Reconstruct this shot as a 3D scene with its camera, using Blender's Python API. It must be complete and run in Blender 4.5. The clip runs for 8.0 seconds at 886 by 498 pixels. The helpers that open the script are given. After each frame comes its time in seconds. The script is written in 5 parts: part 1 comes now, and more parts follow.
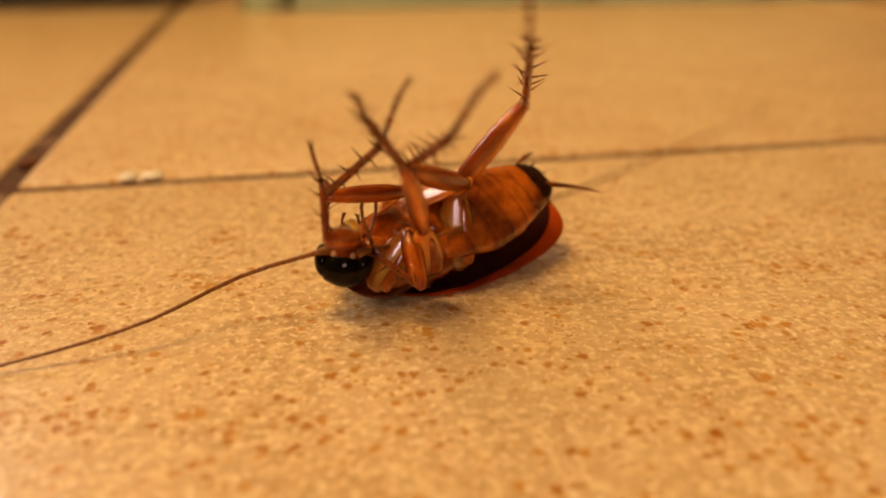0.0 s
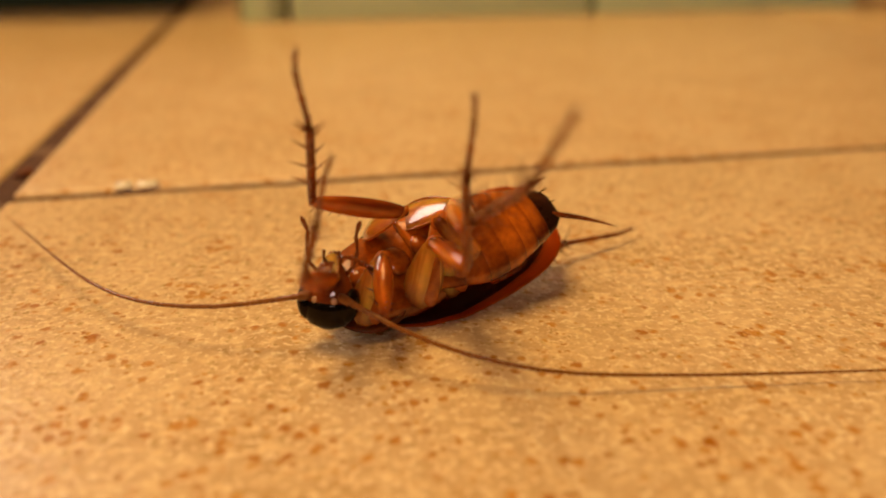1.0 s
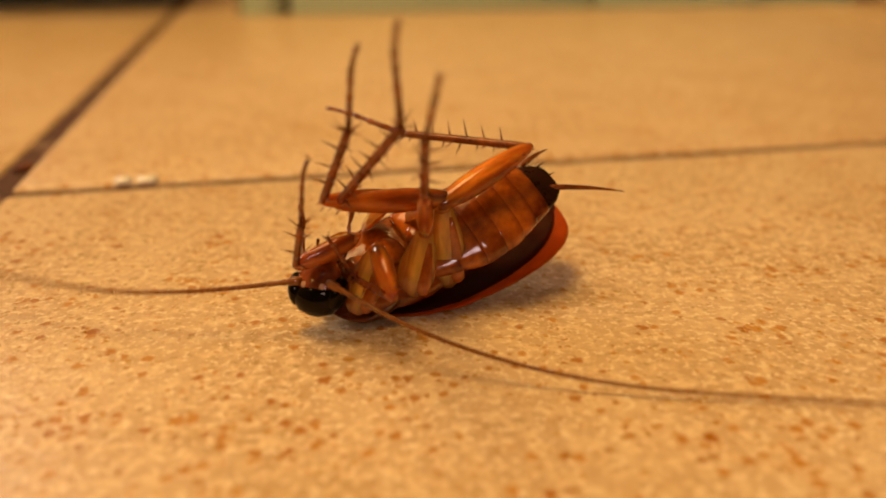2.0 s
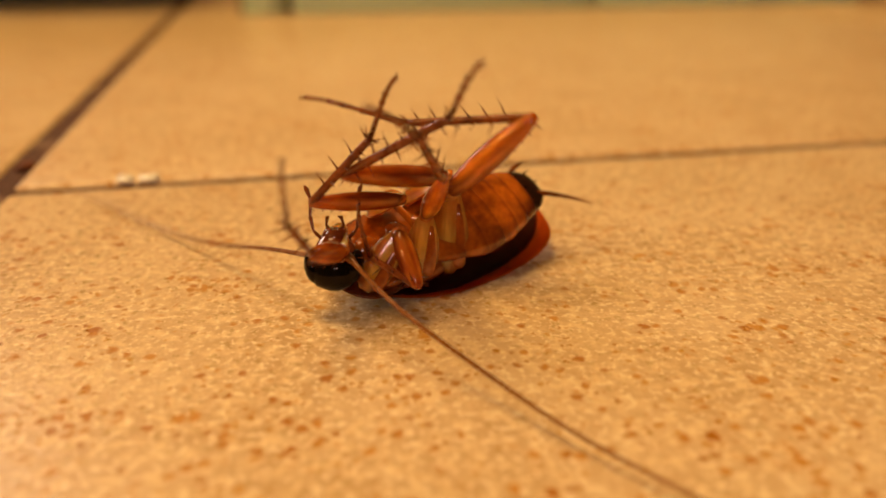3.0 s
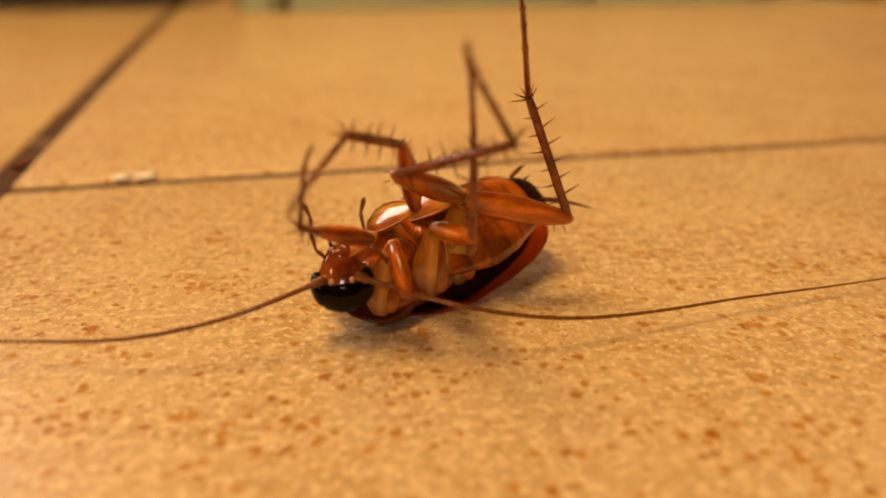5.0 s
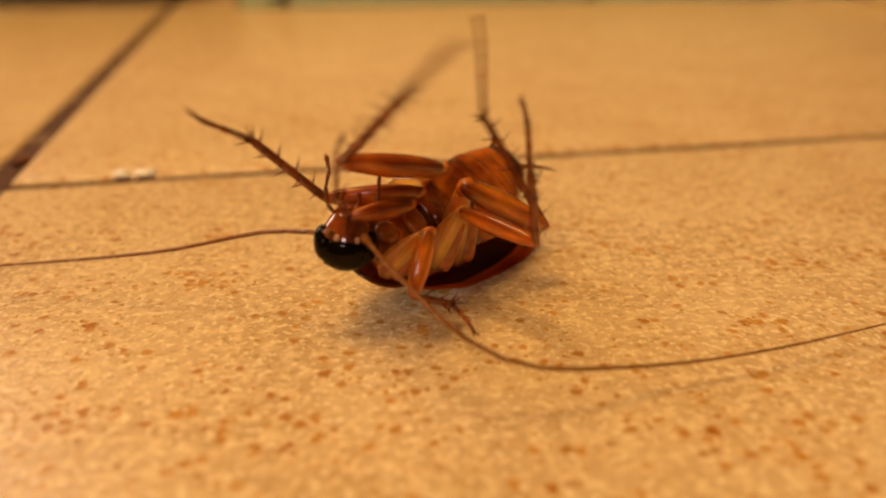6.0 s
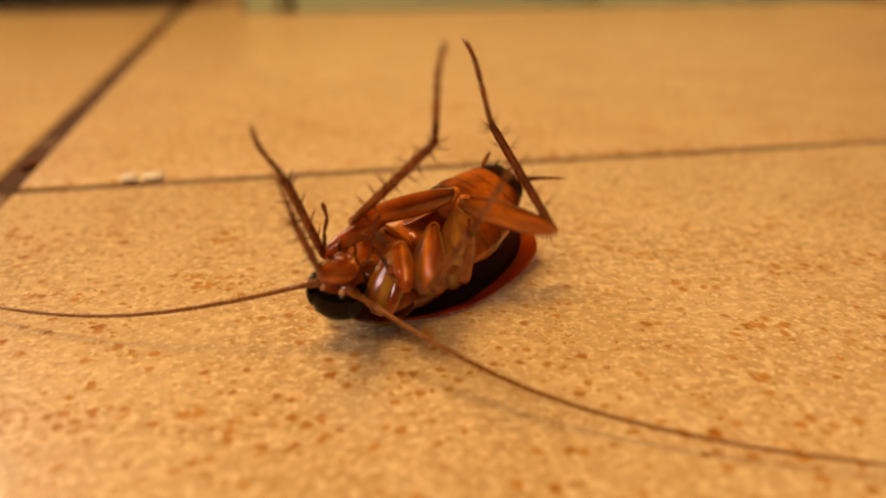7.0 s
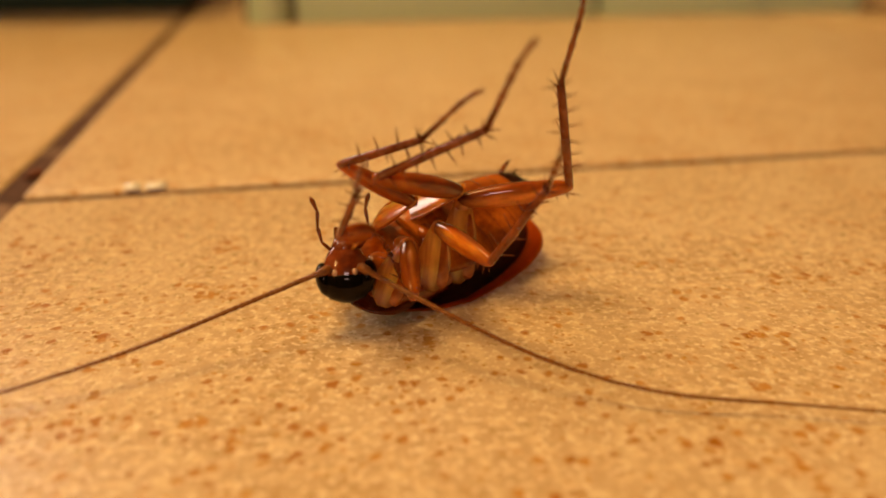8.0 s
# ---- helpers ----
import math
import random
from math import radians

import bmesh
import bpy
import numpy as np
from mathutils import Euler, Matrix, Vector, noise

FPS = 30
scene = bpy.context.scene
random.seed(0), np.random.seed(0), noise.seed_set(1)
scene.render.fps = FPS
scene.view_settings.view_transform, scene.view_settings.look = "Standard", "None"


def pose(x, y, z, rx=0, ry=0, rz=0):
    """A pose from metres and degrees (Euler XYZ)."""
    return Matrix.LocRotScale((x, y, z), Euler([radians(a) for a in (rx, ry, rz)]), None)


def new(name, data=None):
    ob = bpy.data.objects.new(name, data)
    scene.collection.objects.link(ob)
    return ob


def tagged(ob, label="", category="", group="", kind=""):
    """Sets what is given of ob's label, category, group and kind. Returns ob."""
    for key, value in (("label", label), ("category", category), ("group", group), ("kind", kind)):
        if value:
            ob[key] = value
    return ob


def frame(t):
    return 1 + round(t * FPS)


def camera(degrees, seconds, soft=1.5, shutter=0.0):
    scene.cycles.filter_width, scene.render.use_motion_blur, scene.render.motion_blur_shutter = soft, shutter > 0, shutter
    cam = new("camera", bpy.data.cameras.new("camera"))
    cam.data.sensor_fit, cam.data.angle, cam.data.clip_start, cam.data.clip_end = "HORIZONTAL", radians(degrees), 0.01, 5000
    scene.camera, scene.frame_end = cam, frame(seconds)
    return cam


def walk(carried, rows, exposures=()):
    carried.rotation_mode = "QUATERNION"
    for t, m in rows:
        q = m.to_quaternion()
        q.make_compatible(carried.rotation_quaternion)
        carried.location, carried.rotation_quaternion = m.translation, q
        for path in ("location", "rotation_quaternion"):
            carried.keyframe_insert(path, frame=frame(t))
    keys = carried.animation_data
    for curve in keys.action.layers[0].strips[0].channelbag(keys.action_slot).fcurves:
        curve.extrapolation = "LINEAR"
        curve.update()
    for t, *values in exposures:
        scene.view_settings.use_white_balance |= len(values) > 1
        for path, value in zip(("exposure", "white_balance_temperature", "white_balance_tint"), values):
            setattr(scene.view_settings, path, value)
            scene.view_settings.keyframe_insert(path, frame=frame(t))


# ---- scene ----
F_DEG = 58.2          # field of view across the width
cam = camera(F_DEG, 8.0, soft=1.7, shutter=1.0)
cam.data.dof.use_dof = True
cam.data.dof.focus_distance = 0.092
cam.data.dof.aperture_fstop = 12.5


def aim(x, y, z, tilt, roll, yaw):
    """The hand-held camera hovers by millimetres and sways by fractions of a degree."""
    return pose(x * 0.001, y * 0.001, z * 0.001, tilt, roll, yaw)


walk(cam, [
    (0, aim(-0.49, -0.21, 43.04, 67.149, -0.012, -0.108)), (0.2, aim(-0.42, -0.23, 43.09, 67.174, -0.015, -0.194)), (0.5, aim(-0.32, -0.27, 43.17, 67.383, -0.020, -0.283)),
    (0.7, aim(-0.16, -0.23, 43.12, 67.608, 0.008, -0.307)), (1, aim(0.07, -0.17, 43.05, 67.751, 0.048, -0.209)), (1.2, aim(0.04, -0.10, 43.03, 67.652, 0.029, -0.223)),
    (1.5, aim(0.00, 0.00, 43.00, 67.583, -0.000, -0.244)), (1.7, aim(-0.02, -0.01, 42.99, 67.499, -0.004, -0.255)), (2.8, aim(-0.10, -0.07, 42.90, 67.352, -0.026, -0.115)),
    (3, aim(-0.12, -0.08, 42.89, 67.370, -0.030, -0.127)), (3.3, aim(-0.13, -0.26, 43.04, 67.342, -0.032, -0.116)), (3.5, aim(-0.14, -0.38, 43.14, 67.486, -0.033, -0.103)),
    (3.7, aim(-0.12, -0.43, 43.18, 67.691, -0.016, -0.049)), (4, aim(-0.09, -0.51, 43.23, 67.899, 0.010, -0.071)), (4.2, aim(-0.16, -0.27, 43.08, 67.929, -0.016, -0.111)),
    (4.5, aim(-0.26, 0.08, 42.85, 67.853, -0.055, -0.190)), (4.7, aim(-0.26, 0.11, 42.83, 67.552, -0.054, -0.291)), (5.8, aim(-0.25, 0.28, 42.72, 66.988, -0.045, -0.330)),
    (6, aim(-0.25, 0.31, 42.70, 66.992, -0.043, -0.330)), (6.2, aim(-0.20, 0.31, 42.72, 66.891, -0.040, -0.276)), (6.5, aim(-0.13, 0.30, 42.75, 66.883, -0.036, -0.197)),
    (6.7, aim(-0.19, -0.03, 42.80, 67.066, -0.035, -0.106)), (7, aim(-0.29, -0.53, 42.88, 67.322, -0.032, 0.009)), (7.2, aim(-0.29, -0.51, 42.92, 67.521, -0.032, 0.092)),
    (7.5, aim(-0.29, -0.47, 42.97, 67.587, -0.032, 0.125)), (7.7, aim(-0.28, -0.65, 43.07, 67.784, -0.016, 0.116)), (8, aim(-0.26, -0.92, 43.21, 67.926, 0.007, 0.124))], exposures=[
    (0, 0, 6500, 10), (2.5, 0.03, 6500, 10), (3.3, 0.07, 6500, 10), (3.8, 0.03, 6500, 10), (4.2, 0, 6500, 10), (6.0, 0, 6500, 10), (6.2, 0.15, 6500, 5),
    (6.4, 0.21, 6500, 2), (6.6, 0.20, 6500, 2), (6.8, 0.08, 6500, 7), (7.0, 0, 6500, 10), (8.0, 0, 6500, 10)])

# ---- light: a warm ceiling lamp in a closed room, a dim window far off ----
world = bpy.data.worlds.new("night")
world.use_nodes = True
world.node_tree.nodes["Background"].inputs[0].default_value = (0.35, 0.42, 0.6, 1)
world.node_tree.nodes["Background"].inputs[1].default_value = 0.02
scene.world = world
scene.view_settings.exposure = 0.0
LAMP_AT = (-0.37, 0.30, 1.30)
SIDE_LAMP_AT = (-0.85, -0.52, 1.00)
bulb = bpy.data.lights.new("ceiling_bulb", "POINT")
bulb.energy, bulb.shadow_soft_size, bulb.color = 36.6, 0.31, (1.0, 0.585, 0.140)
bulb_ob = new("ceiling_bulb", bulb)
bulb_ob.location = LAMP_AT
side_bulb = bpy.data.lights.new("side_bulb", "POINT")
side_bulb.energy, side_bulb.shadow_soft_size, side_bulb.color = 9.2, 0.09, (1.0, 0.598, 0.145)
side_ob = new("side_bulb", side_bulb)
side_ob.location = SIDE_LAMP_AT


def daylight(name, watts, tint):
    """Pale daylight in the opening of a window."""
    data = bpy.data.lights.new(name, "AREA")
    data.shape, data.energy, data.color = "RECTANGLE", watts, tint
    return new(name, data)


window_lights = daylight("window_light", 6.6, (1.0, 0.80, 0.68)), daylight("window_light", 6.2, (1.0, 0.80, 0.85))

# ---- materials ----
MM = 0.001


def nodes_of(name):
    m = bpy.data.materials.new(name)
    m.use_nodes = True
    t = m.node_tree
    return m, t, t.nodes["Principled BSDF"]


def ramp(t, src, stops):
    r = t.nodes.new("ShaderNodeValToRGB")
    while len(r.color_ramp.elements) < len(stops):
        r.color_ramp.elements.new(0.5)
    for e, (p, c) in zip(r.color_ramp.elements, stops):
        e.position = p
        e.color = (*c, 1)
    t.links.new(src, r.inputs[0])
    return r.outputs[0]


def noise_of(t, scale, detail=4.0, rough=0.55, stretch=None, coord="Object"):
    c = t.nodes.new("ShaderNodeTexCoord")
    n = t.nodes.new("ShaderNodeTexNoise")
    n.inputs["Scale"].default_value = scale
    n.inputs["Detail"].default_value = detail
    n.inputs["Roughness"].default_value = rough
    src = c.outputs[coord]
    if stretch:
        mp = t.nodes.new("ShaderNodeMapping")
        mp.inputs["Scale"].default_value = stretch
        t.links.new(src, mp.inputs["Vector"])
        src = mp.outputs[0]
    t.links.new(src, n.inputs["Vector"])
    return n.outputs["Fac"]


def mix(t, fac, a, b, kind="MIX"):
    m = t.nodes.new("ShaderNodeMix")
    m.data_type, m.blend_type = "RGBA", kind
    for sock, v in ((m.inputs[0], fac), (m.inputs[6], a), (m.inputs[7], b)):
        if isinstance(v, (int, float)):
            sock.default_value = v
        elif isinstance(v, tuple):
            sock.default_value = (*v, 1)
        else:
            t.links.new(v, sock)
    return m.outputs[2]


def bump(t, bsdf, height, strength, distance):
    b = t.nodes.new("ShaderNodeBump")
    b.inputs["Strength"].default_value = strength
    b.inputs["Distance"].default_value = distance
    t.links.new(height, b.inputs["Height"])
    t.links.new(b.outputs[0], bsdf.inputs["Normal"])


def tile_material():
    m, t, p = nodes_of("speckled_glazed_tile")
    base = ramp(t, noise_of(t, 45, 3), [(0.34, (0.57, 0.375, 0.180)), (0.66, (0.72, 0.52, 0.295))])
    # pale mottling
    mott = ramp(t, noise_of(t, 520, 3), [(0.44, (0, 0, 0)), (0.66, (1, 1, 1))])
    base = mix(t, mott, base, (0.84, 0.65, 0.385))
    # finer cream crystals in the glaze
    fine = ramp(t, noise_of(t, 1150, 2), [(0.54, (0, 0, 0)), (0.64, (0.75, 0.75, 0.75))])
    base = mix(t, fine, base, (0.96, 0.82, 0.58))
    # clouds where the flecks crowd
    crowd = noise_of(t, 110, 2, 0.5)
    # separate brown flecks of two sizes, with ragged rims
    c = t.nodes.new("ShaderNodeTexCoord")
    wobble = t.nodes.new("ShaderNodeTexNoise")
    wobble.inputs["Scale"].default_value = 1500
    wobble.inputs["Detail"].default_value = 3
    t.links.new(c.outputs["Object"], wobble.inputs["Vector"])
    shift = t.nodes.new("ShaderNodeVectorMath")
    shift.operation = "MULTIPLY_ADD"
    t.links.new(wobble.outputs["Color"], shift.inputs[0])
    shift.inputs[1].default_value = (0.0012, 0.0012, 0.0)
    t.links.new(c.outputs["Object"], shift.inputs[2])
    for scale, keep, size, col, deep in ((720, 0.49, 0.56, (0.59, 0.285, 0.060), (0.45, 0.180, 0.030)), (1250, 0.55, 0.54, (0.63, 0.35, 0.090), (0.50, 0.235, 0.048))):
        v = t.nodes.new("ShaderNodeTexVoronoi")
        v.inputs["Scale"].default_value = scale
        t.links.new(shift.outputs[0], v.inputs["Vector"])
        luck = t.nodes.new("ShaderNodeSeparateColor")
        t.links.new(v.outputs["Color"], luck.inputs[0])
        # chance of a fleck in this cell, less its distance from the cell's middle
        sums = []
        for op, a1, b1 in (("MULTIPLY_ADD", crowd, 0.9), ("SUBTRACT", None, keep + 0.45), ("MULTIPLY", None, size * 2.2), ("SUBTRACT", None, v.outputs["Distance"])):
            n = t.nodes.new("ShaderNodeMath")
            n.operation = op
            t.links.new(a1 if a1 else sums[-1], n.inputs[0])
            if isinstance(b1, float):
                n.inputs[1].default_value = b1
            else:
                t.links.new(b1, n.inputs[1])
            if op == "MULTIPLY_ADD":
                t.links.new(luck.outputs[0], n.inputs[2])
            sums.append(n.outputs[0])
        mask = ramp(t, sums[-1], [(0.0, (0, 0, 0)), (0.28, (1, 1, 1))])
        tone = mix(t, ramp(t, luck.outputs[1], [(0.3, (0, 0, 0)), (0.9, (1, 1, 1))]), col, deep)
        base = mix(t, mask, base, tone)
    t.links.new(base, p.inputs["Base Color"])
    t.links.new(ramp(t, noise_of(t, 700, 3), [(0.3, (0.24,) * 3), (0.7, (0.40,) * 3)]), p.inputs["Roughness"])
    p.inputs["Specular IOR Level"].default_value = 0.37
    bump(t, p, noise_of(t, 620, 4), 0.6, 0.0003)
    return m


def grout_material():
    """Dirt-brown grout, with lengths where the paler filler still shows."""
    m, t, p = nodes_of("dirty_brown_grout")
    dirt = ramp(t, noise_of(t, 300), [(0.3, (0.050, 0.018, 0.007)), (0.7, (0.12, 0.047, 0.019))])
    filler = ramp(t, noise_of(t, 420), [(0.3, (0.22, 0.13, 0.08)), (0.7, (0.34, 0.22, 0.14))])
    where = ramp(t, noise_of(t, 52, 3, 0.6), [(0.54, (0, 0, 0)), (0.63, (1, 1, 1))])
    t.links.new(mix(t, where, dirt, filler), p.inputs["Base Color"])
    p.inputs["Roughness"].default_value = 0.9
    bump(t, p, noise_of(t, 900), 0.5, 0.0006)
    return m


def plain_material(name, a, b, scale, rough, bumpy=0.1, depth=0.001, metal=0.0):
    m, t, p = nodes_of(name)
    t.links.new(ramp(t, noise_of(t, scale), [(0.3, a), (0.7, b)]), p.inputs["Base Color"])
    p.inputs["Roughness"].default_value = rough
    p.inputs["Metallic"].default_value = metal
    if bumpy:
        bump(t, p, noise_of(t, scale * 4), bumpy, depth)
    return m


def chitin(name, dark, light, rough=0.2, scale=350, stretch=(1, 1, 1), glow_through=0.06, low=0.35, high=0.65, relief=0.12, gloss=0.6, banded=False, rimmed=False, depth=0.0010):
    m, t, p = nodes_of(name)
    big = noise_of(t, scale, 3, 0.5, stretch)
    col = ramp(t, big, [(low, dark), (high, light)])
    fine = ramp(t, noise_of(t, scale * 5, 2, 0.6, stretch), [(0.35, (0.62, 0.55, 0.5)), (0.65, (1.0, 1.0, 1.0))])
    col = mix(t, 0.7, col, fine, "MULTIPLY")
    if banded:
        # each plate is darker along its hind rim
        c = t.nodes.new("ShaderNodeTexCoord")
        xyz = t.nodes.new("ShaderNodeSeparateXYZ")
        t.links.new(c.outputs["Generated"], xyz.inputs[0])
        rim = ramp(t, xyz.outputs[0], [(0.02, (0.62, 0.52, 0.46)), (0.30, (1.0, 1.0, 1.0))])
        col = mix(t, 0.9, col, rim, "MULTIPLY")
    if rimmed:
        # red-brown borders along both long edges, and a row of fine veins
        c = t.nodes.new("ShaderNodeTexCoord")
        xyz = t.nodes.new("ShaderNodeSeparateXYZ")
        t.links.new(c.outputs["Generated"], xyz.inputs[0])
        rim = ramp(t, xyz.outputs[2], [(0.04, (0.40, 0.26, 0.20)), (0.20, (1.0, 1.0, 1.0)), (0.72, (1.0, 1.0, 1.0)), (0.93, (0.48, 0.30, 0.22))])
        tip = ramp(t, xyz.outputs[0], [(0.04, (0.20, 0.11, 0.07)), (0.34, (1.0, 1.0, 1.0)), (0.78, (1.0, 1.0, 1.0)), (0.98, (0.55, 0.36, 0.25))])
        veins = ramp(t, noise_of(t, scale * 6, 2, 0.5, (0.06, 1, 1)), [(0.36, (0.74, 0.60, 0.48)), (0.52, (1.0, 1.0, 1.0))])
        for layer in (rim, tip, veins):
            col = mix(t, 0.85, col, layer, "MULTIPLY")
    t.links.new(col, p.inputs["Base Color"])
    t.links.new(ramp(t, noise_of(t, scale * 3), [(0.3, (rough * 0.7,) * 3), (0.7, (rough * 1.6,) * 3)]), p.inputs["Roughness"])
    p.inputs["Subsurface Weight"].default_value = glow_through
    p.inputs["Subsurface Radius"].default_value = (1.0, 0.42, 0.12)
    p.inputs["Subsurface Scale"].default_value = depth
    p.inputs["Coat Weight"].default_value = gloss
    p.inputs["Coat IOR"].default_value = 1.6
    p.inputs["Specular IOR Level"].default_value = 0.15 + 0.25 * gloss
    p.inputs["Coat Roughness"].default_value = 0.08
    p.inputs["Specular Tint"].default_value = (1.0, 0.72, 0.5, 1)
    bump(t, p, noise_of(t, scale * 2.5, 2, 0.5, stretch), relief, 0.0003)
    return m


TILE = tile_material()
GROUT = grout_material()
MINT = plain_material("mint_wall_glaze", (0.60, 0.80, 0.58), (0.67, 0.85, 0.64), 4, 0.3, 0.0)
PLASTER = plain_material("umber_plaster", (0.13, 0.10, 0.07), (0.17, 0.13, 0.09), 3, 0.85, 0.15)
DARKGREEN = plain_material("dark_green_paint", (0.02, 0.045, 0.02), (0.03, 0.06, 0.03), 6, 0.5, 0.0)
WHITE = plain_material("white_gloss_paint", (0.72, 0.70, 0.66), (0.78, 0.76, 0.72), 6, 0.4, 0.0)
LEGSKIN = chitin("amber_leg_chitin", (0.30, 0.055, 0.003), (0.72, 0.215, 0.016), 0.14, 260, (0.5, 1, 1), relief=0.10, gloss=1.0, glow_through=0.5, depth=0.0022)
SHINSKIN = chitin("dark_shin_chitin", (0.14, 0.028, 0.005), (0.32, 0.080, 0.014), 0.22, 300, glow_through=0.0)
COXASKIN = chitin("golden_coxa_chitin", (0.56, 0.15, 0.008), (1.0, 0.50, 0.065), 0.15, 210, (0.30, 1, 1), low=0.34, high=0.58, relief=0.35, gloss=1.0, rimmed=True, glow_through=0.8, depth=0.0035)
FEMURSKIN = chitin("amber_thigh_chitin", (0.40, 0.080, 0.004), (0.95, 0.33, 0.024), 0.16, 240, (0.35, 1, 1), low=0.32, high=0.66, relief=0.18, gloss=0.75, rimmed=True, glow_through=0.6, depth=0.0028)
KEEL = chitin("pale_amber_keel", (0.40, 0.10, 0.008), (0.70, 0.27, 0.035), 0.08, 300, relief=0.1, gloss=1.0)
BELLY = chitin("red_brown_belly", (0.15, 0.022, 0.001), (0.66, 0.165, 0.007), 0.16, 190, (1, 1, 1), banded=True, relief=0.25, gloss=0.8, glow_through=0.3, depth=0.0020)
BREAST = chitin("brown_breast", (0.16, 0.024, 0.001), (0.56, 0.130, 0.006), 0.10, 240, relief=0.35, gloss=1.0)
BELLYDARK = chitin("black_brown_tail", (0.008, 0.003, 0.002), (0.040, 0.010, 0.004), 0.30, 300, glow_through=0.0, gloss=0.1)
HEADSKIN = chitin("red_brown_face", (0.10, 0.016, 0.003), (0.32, 0.062, 0.007), 0.09, 260, gloss=1.0)
BLACK = chitin("glossy_black_eye", (0.002, 0.002, 0.002), (0.005, 0.004, 0.003), 0.05, 300, glow_through=0.0, relief=0.04, gloss=0.06)
PALE = chitin("pale_spot", (0.50, 0.27, 0.15), (0.66, 0.42, 0.26), 0.25, 500)
MARGIN = chitin("amber_wing_margin", (0.15, 0.028, 0.004), (0.42, 0.11, 0.012), 0.4, 220, (1, 3, 1), glow_through=0.0, gloss=0.05)
WING = chitin("brown_wing", (0.008, 0.003, 0.0015), (0.030, 0.007, 0.003), 0.55, 160, (1, 3, 1), glow_through=0.0, gloss=0.05)


def let_light_through(m, colour, share):
    """Thin skin that light shines through."""
    t = m.node_tree
    out, p = t.nodes["Material Output"], t.nodes["Principled BSDF"]
    thin, both = t.nodes.new("ShaderNodeBsdfTranslucent"), t.nodes.new("ShaderNodeMixShader")
    thin.inputs[0].default_value = (*colour, 1)
    both.inputs[0].default_value = share
    t.links.new(p.outputs[0], both.inputs[1])
    t.links.new(thin.outputs[0], both.inputs[2])
    t.links.new(both.outputs[0], out.inputs[0])


let_light_through(MARGIN, (0.92, 0.36, 0.045), 0.75)
let_light_through(WING, (0.50, 0.11, 0.014), 0.38)
SHIELD = chitin("brown_shield", (0.040, 0.010, 0.004), (0.24, 0.060, 0.010), 0.25, 160)
let_light_through(SHIELD, (0.7, 0.20, 0.03), 0.25)
FEELER = chitin("brown_feeler", (0.17, 0.050, 0.006), (0.34, 0.115, 0.014), 0.42, 300, glow_through=0.0)
RUST = plain_material("rusty_dirt", (0.10, 0.028, 0.010), (0.26, 0.075, 0.022), 700, 0.85, 0.6, 0.0004)
# near-white glossy colour that stands in for a highlight on the tile edge
GLINT = plain_material("pale_edge_glint", (0.88, 0.83, 0.72), (0.95, 0.91, 0.82), 900, 0.22, 0.1, 0.0002)
GLASSLAMP, _t, _p = nodes_of("opal_lamp_glass")
_p.inputs["Emission Color"].default_value = (1.0, 0.62, 0.28, 1)
_p.inputs["Emission Strength"].default_value = 4.0


# ---- mesh helpers ----
def link_mesh(name, bm, material, parent=None, label="", smooth=True):
    me = bpy.data.meshes.new(name)
    bmesh.ops.recalc_face_normals(bm, faces=bm.faces[:])
    bm.to_mesh(me)
    bm.free()
    for f in me.polygons:
        f.use_smooth = smooth
    me.materials.append(material)
    ob = new(name, me)
    if parent:
        ob.parent = parent
    if label:
        ob["label"] = label
    return ob


def part(name, bm, material, parent, label=""):
    return link_mesh(name, bm, material, parent, label)


def box_into(bm, a, b, bevel=0.0, seg=2):
    r = bmesh.ops.create_cube(bm, size=1.0)
    for v in r["verts"]:
        v.co = Vector([(a[i] + b[i]) / 2 + v.co[i] * (b[i] - a[i]) for i in range(3)])
    if bevel:
        edges = {e for v in r["verts"] for e in v.link_edges}
        bmesh.ops.bevel(bm, geom=list(edges), offset=bevel, segments=seg, profile=0.5, affect="EDGES")


def rings_into(bm, rings, close=True):
    """Joins rings of equally many points into a tube, and caps its ends."""
    made = [[bm.verts.new(Vector(p) * MM) for p in ring] for ring in rings]
    n = len(made[0])
    for a, b in zip(made, made[1:]):
        for i in range(n):
            bm.faces.new((a[i], a[(i + 1) % n], b[(i + 1) % n], b[i]))
    if close:
        bm.faces.new(made[0][::-1])
        bm.faces.new(made[-1])


def oval(x, cy, cz, ry, rz, n=14):
    return [(x, cy + ry * math.cos(2 * math.pi * i / n), cz + rz * math.sin(2 * math.pi * i / n)) for i in range(n)]


def tube_into(bm, points, radii, n=8):
    rings = []
    pts = [Vector(p) for p in points]
    for i, p in enumerate(pts):
        d = (pts[min(i + 1, len(pts) - 1)] - pts[max(i - 1, 0)]).normalized()
        q = d.to_track_quat("X", "Z")
        rings.append([p + q @ Vector((0, radii[i] * math.cos(2 * math.pi * k / n), radii[i] * math.sin(2 * math.pi * k / n))) for k in range(n)])
    rings_into(bm, rings)


def blob_into(bm, centre, size, rot=(0, 0, 0), seg=20, power=1.0):
    m = Matrix.LocRotScale(Vector(centre) * MM, Euler([radians(a) for a in rot]), Vector(size) * MM)
    bmesh.ops.create_uvsphere(bm, u_segments=seg, v_segments=max(8, seg * 2 // 3), radius=1.0, matrix=m)


def spike_into(bm, base, tip, r=0.12):
    tube_into(bm, [base, Vector(base).lerp(Vector(tip), 0.5), tip], [r, r * 0.6, r * 0.08], 5)


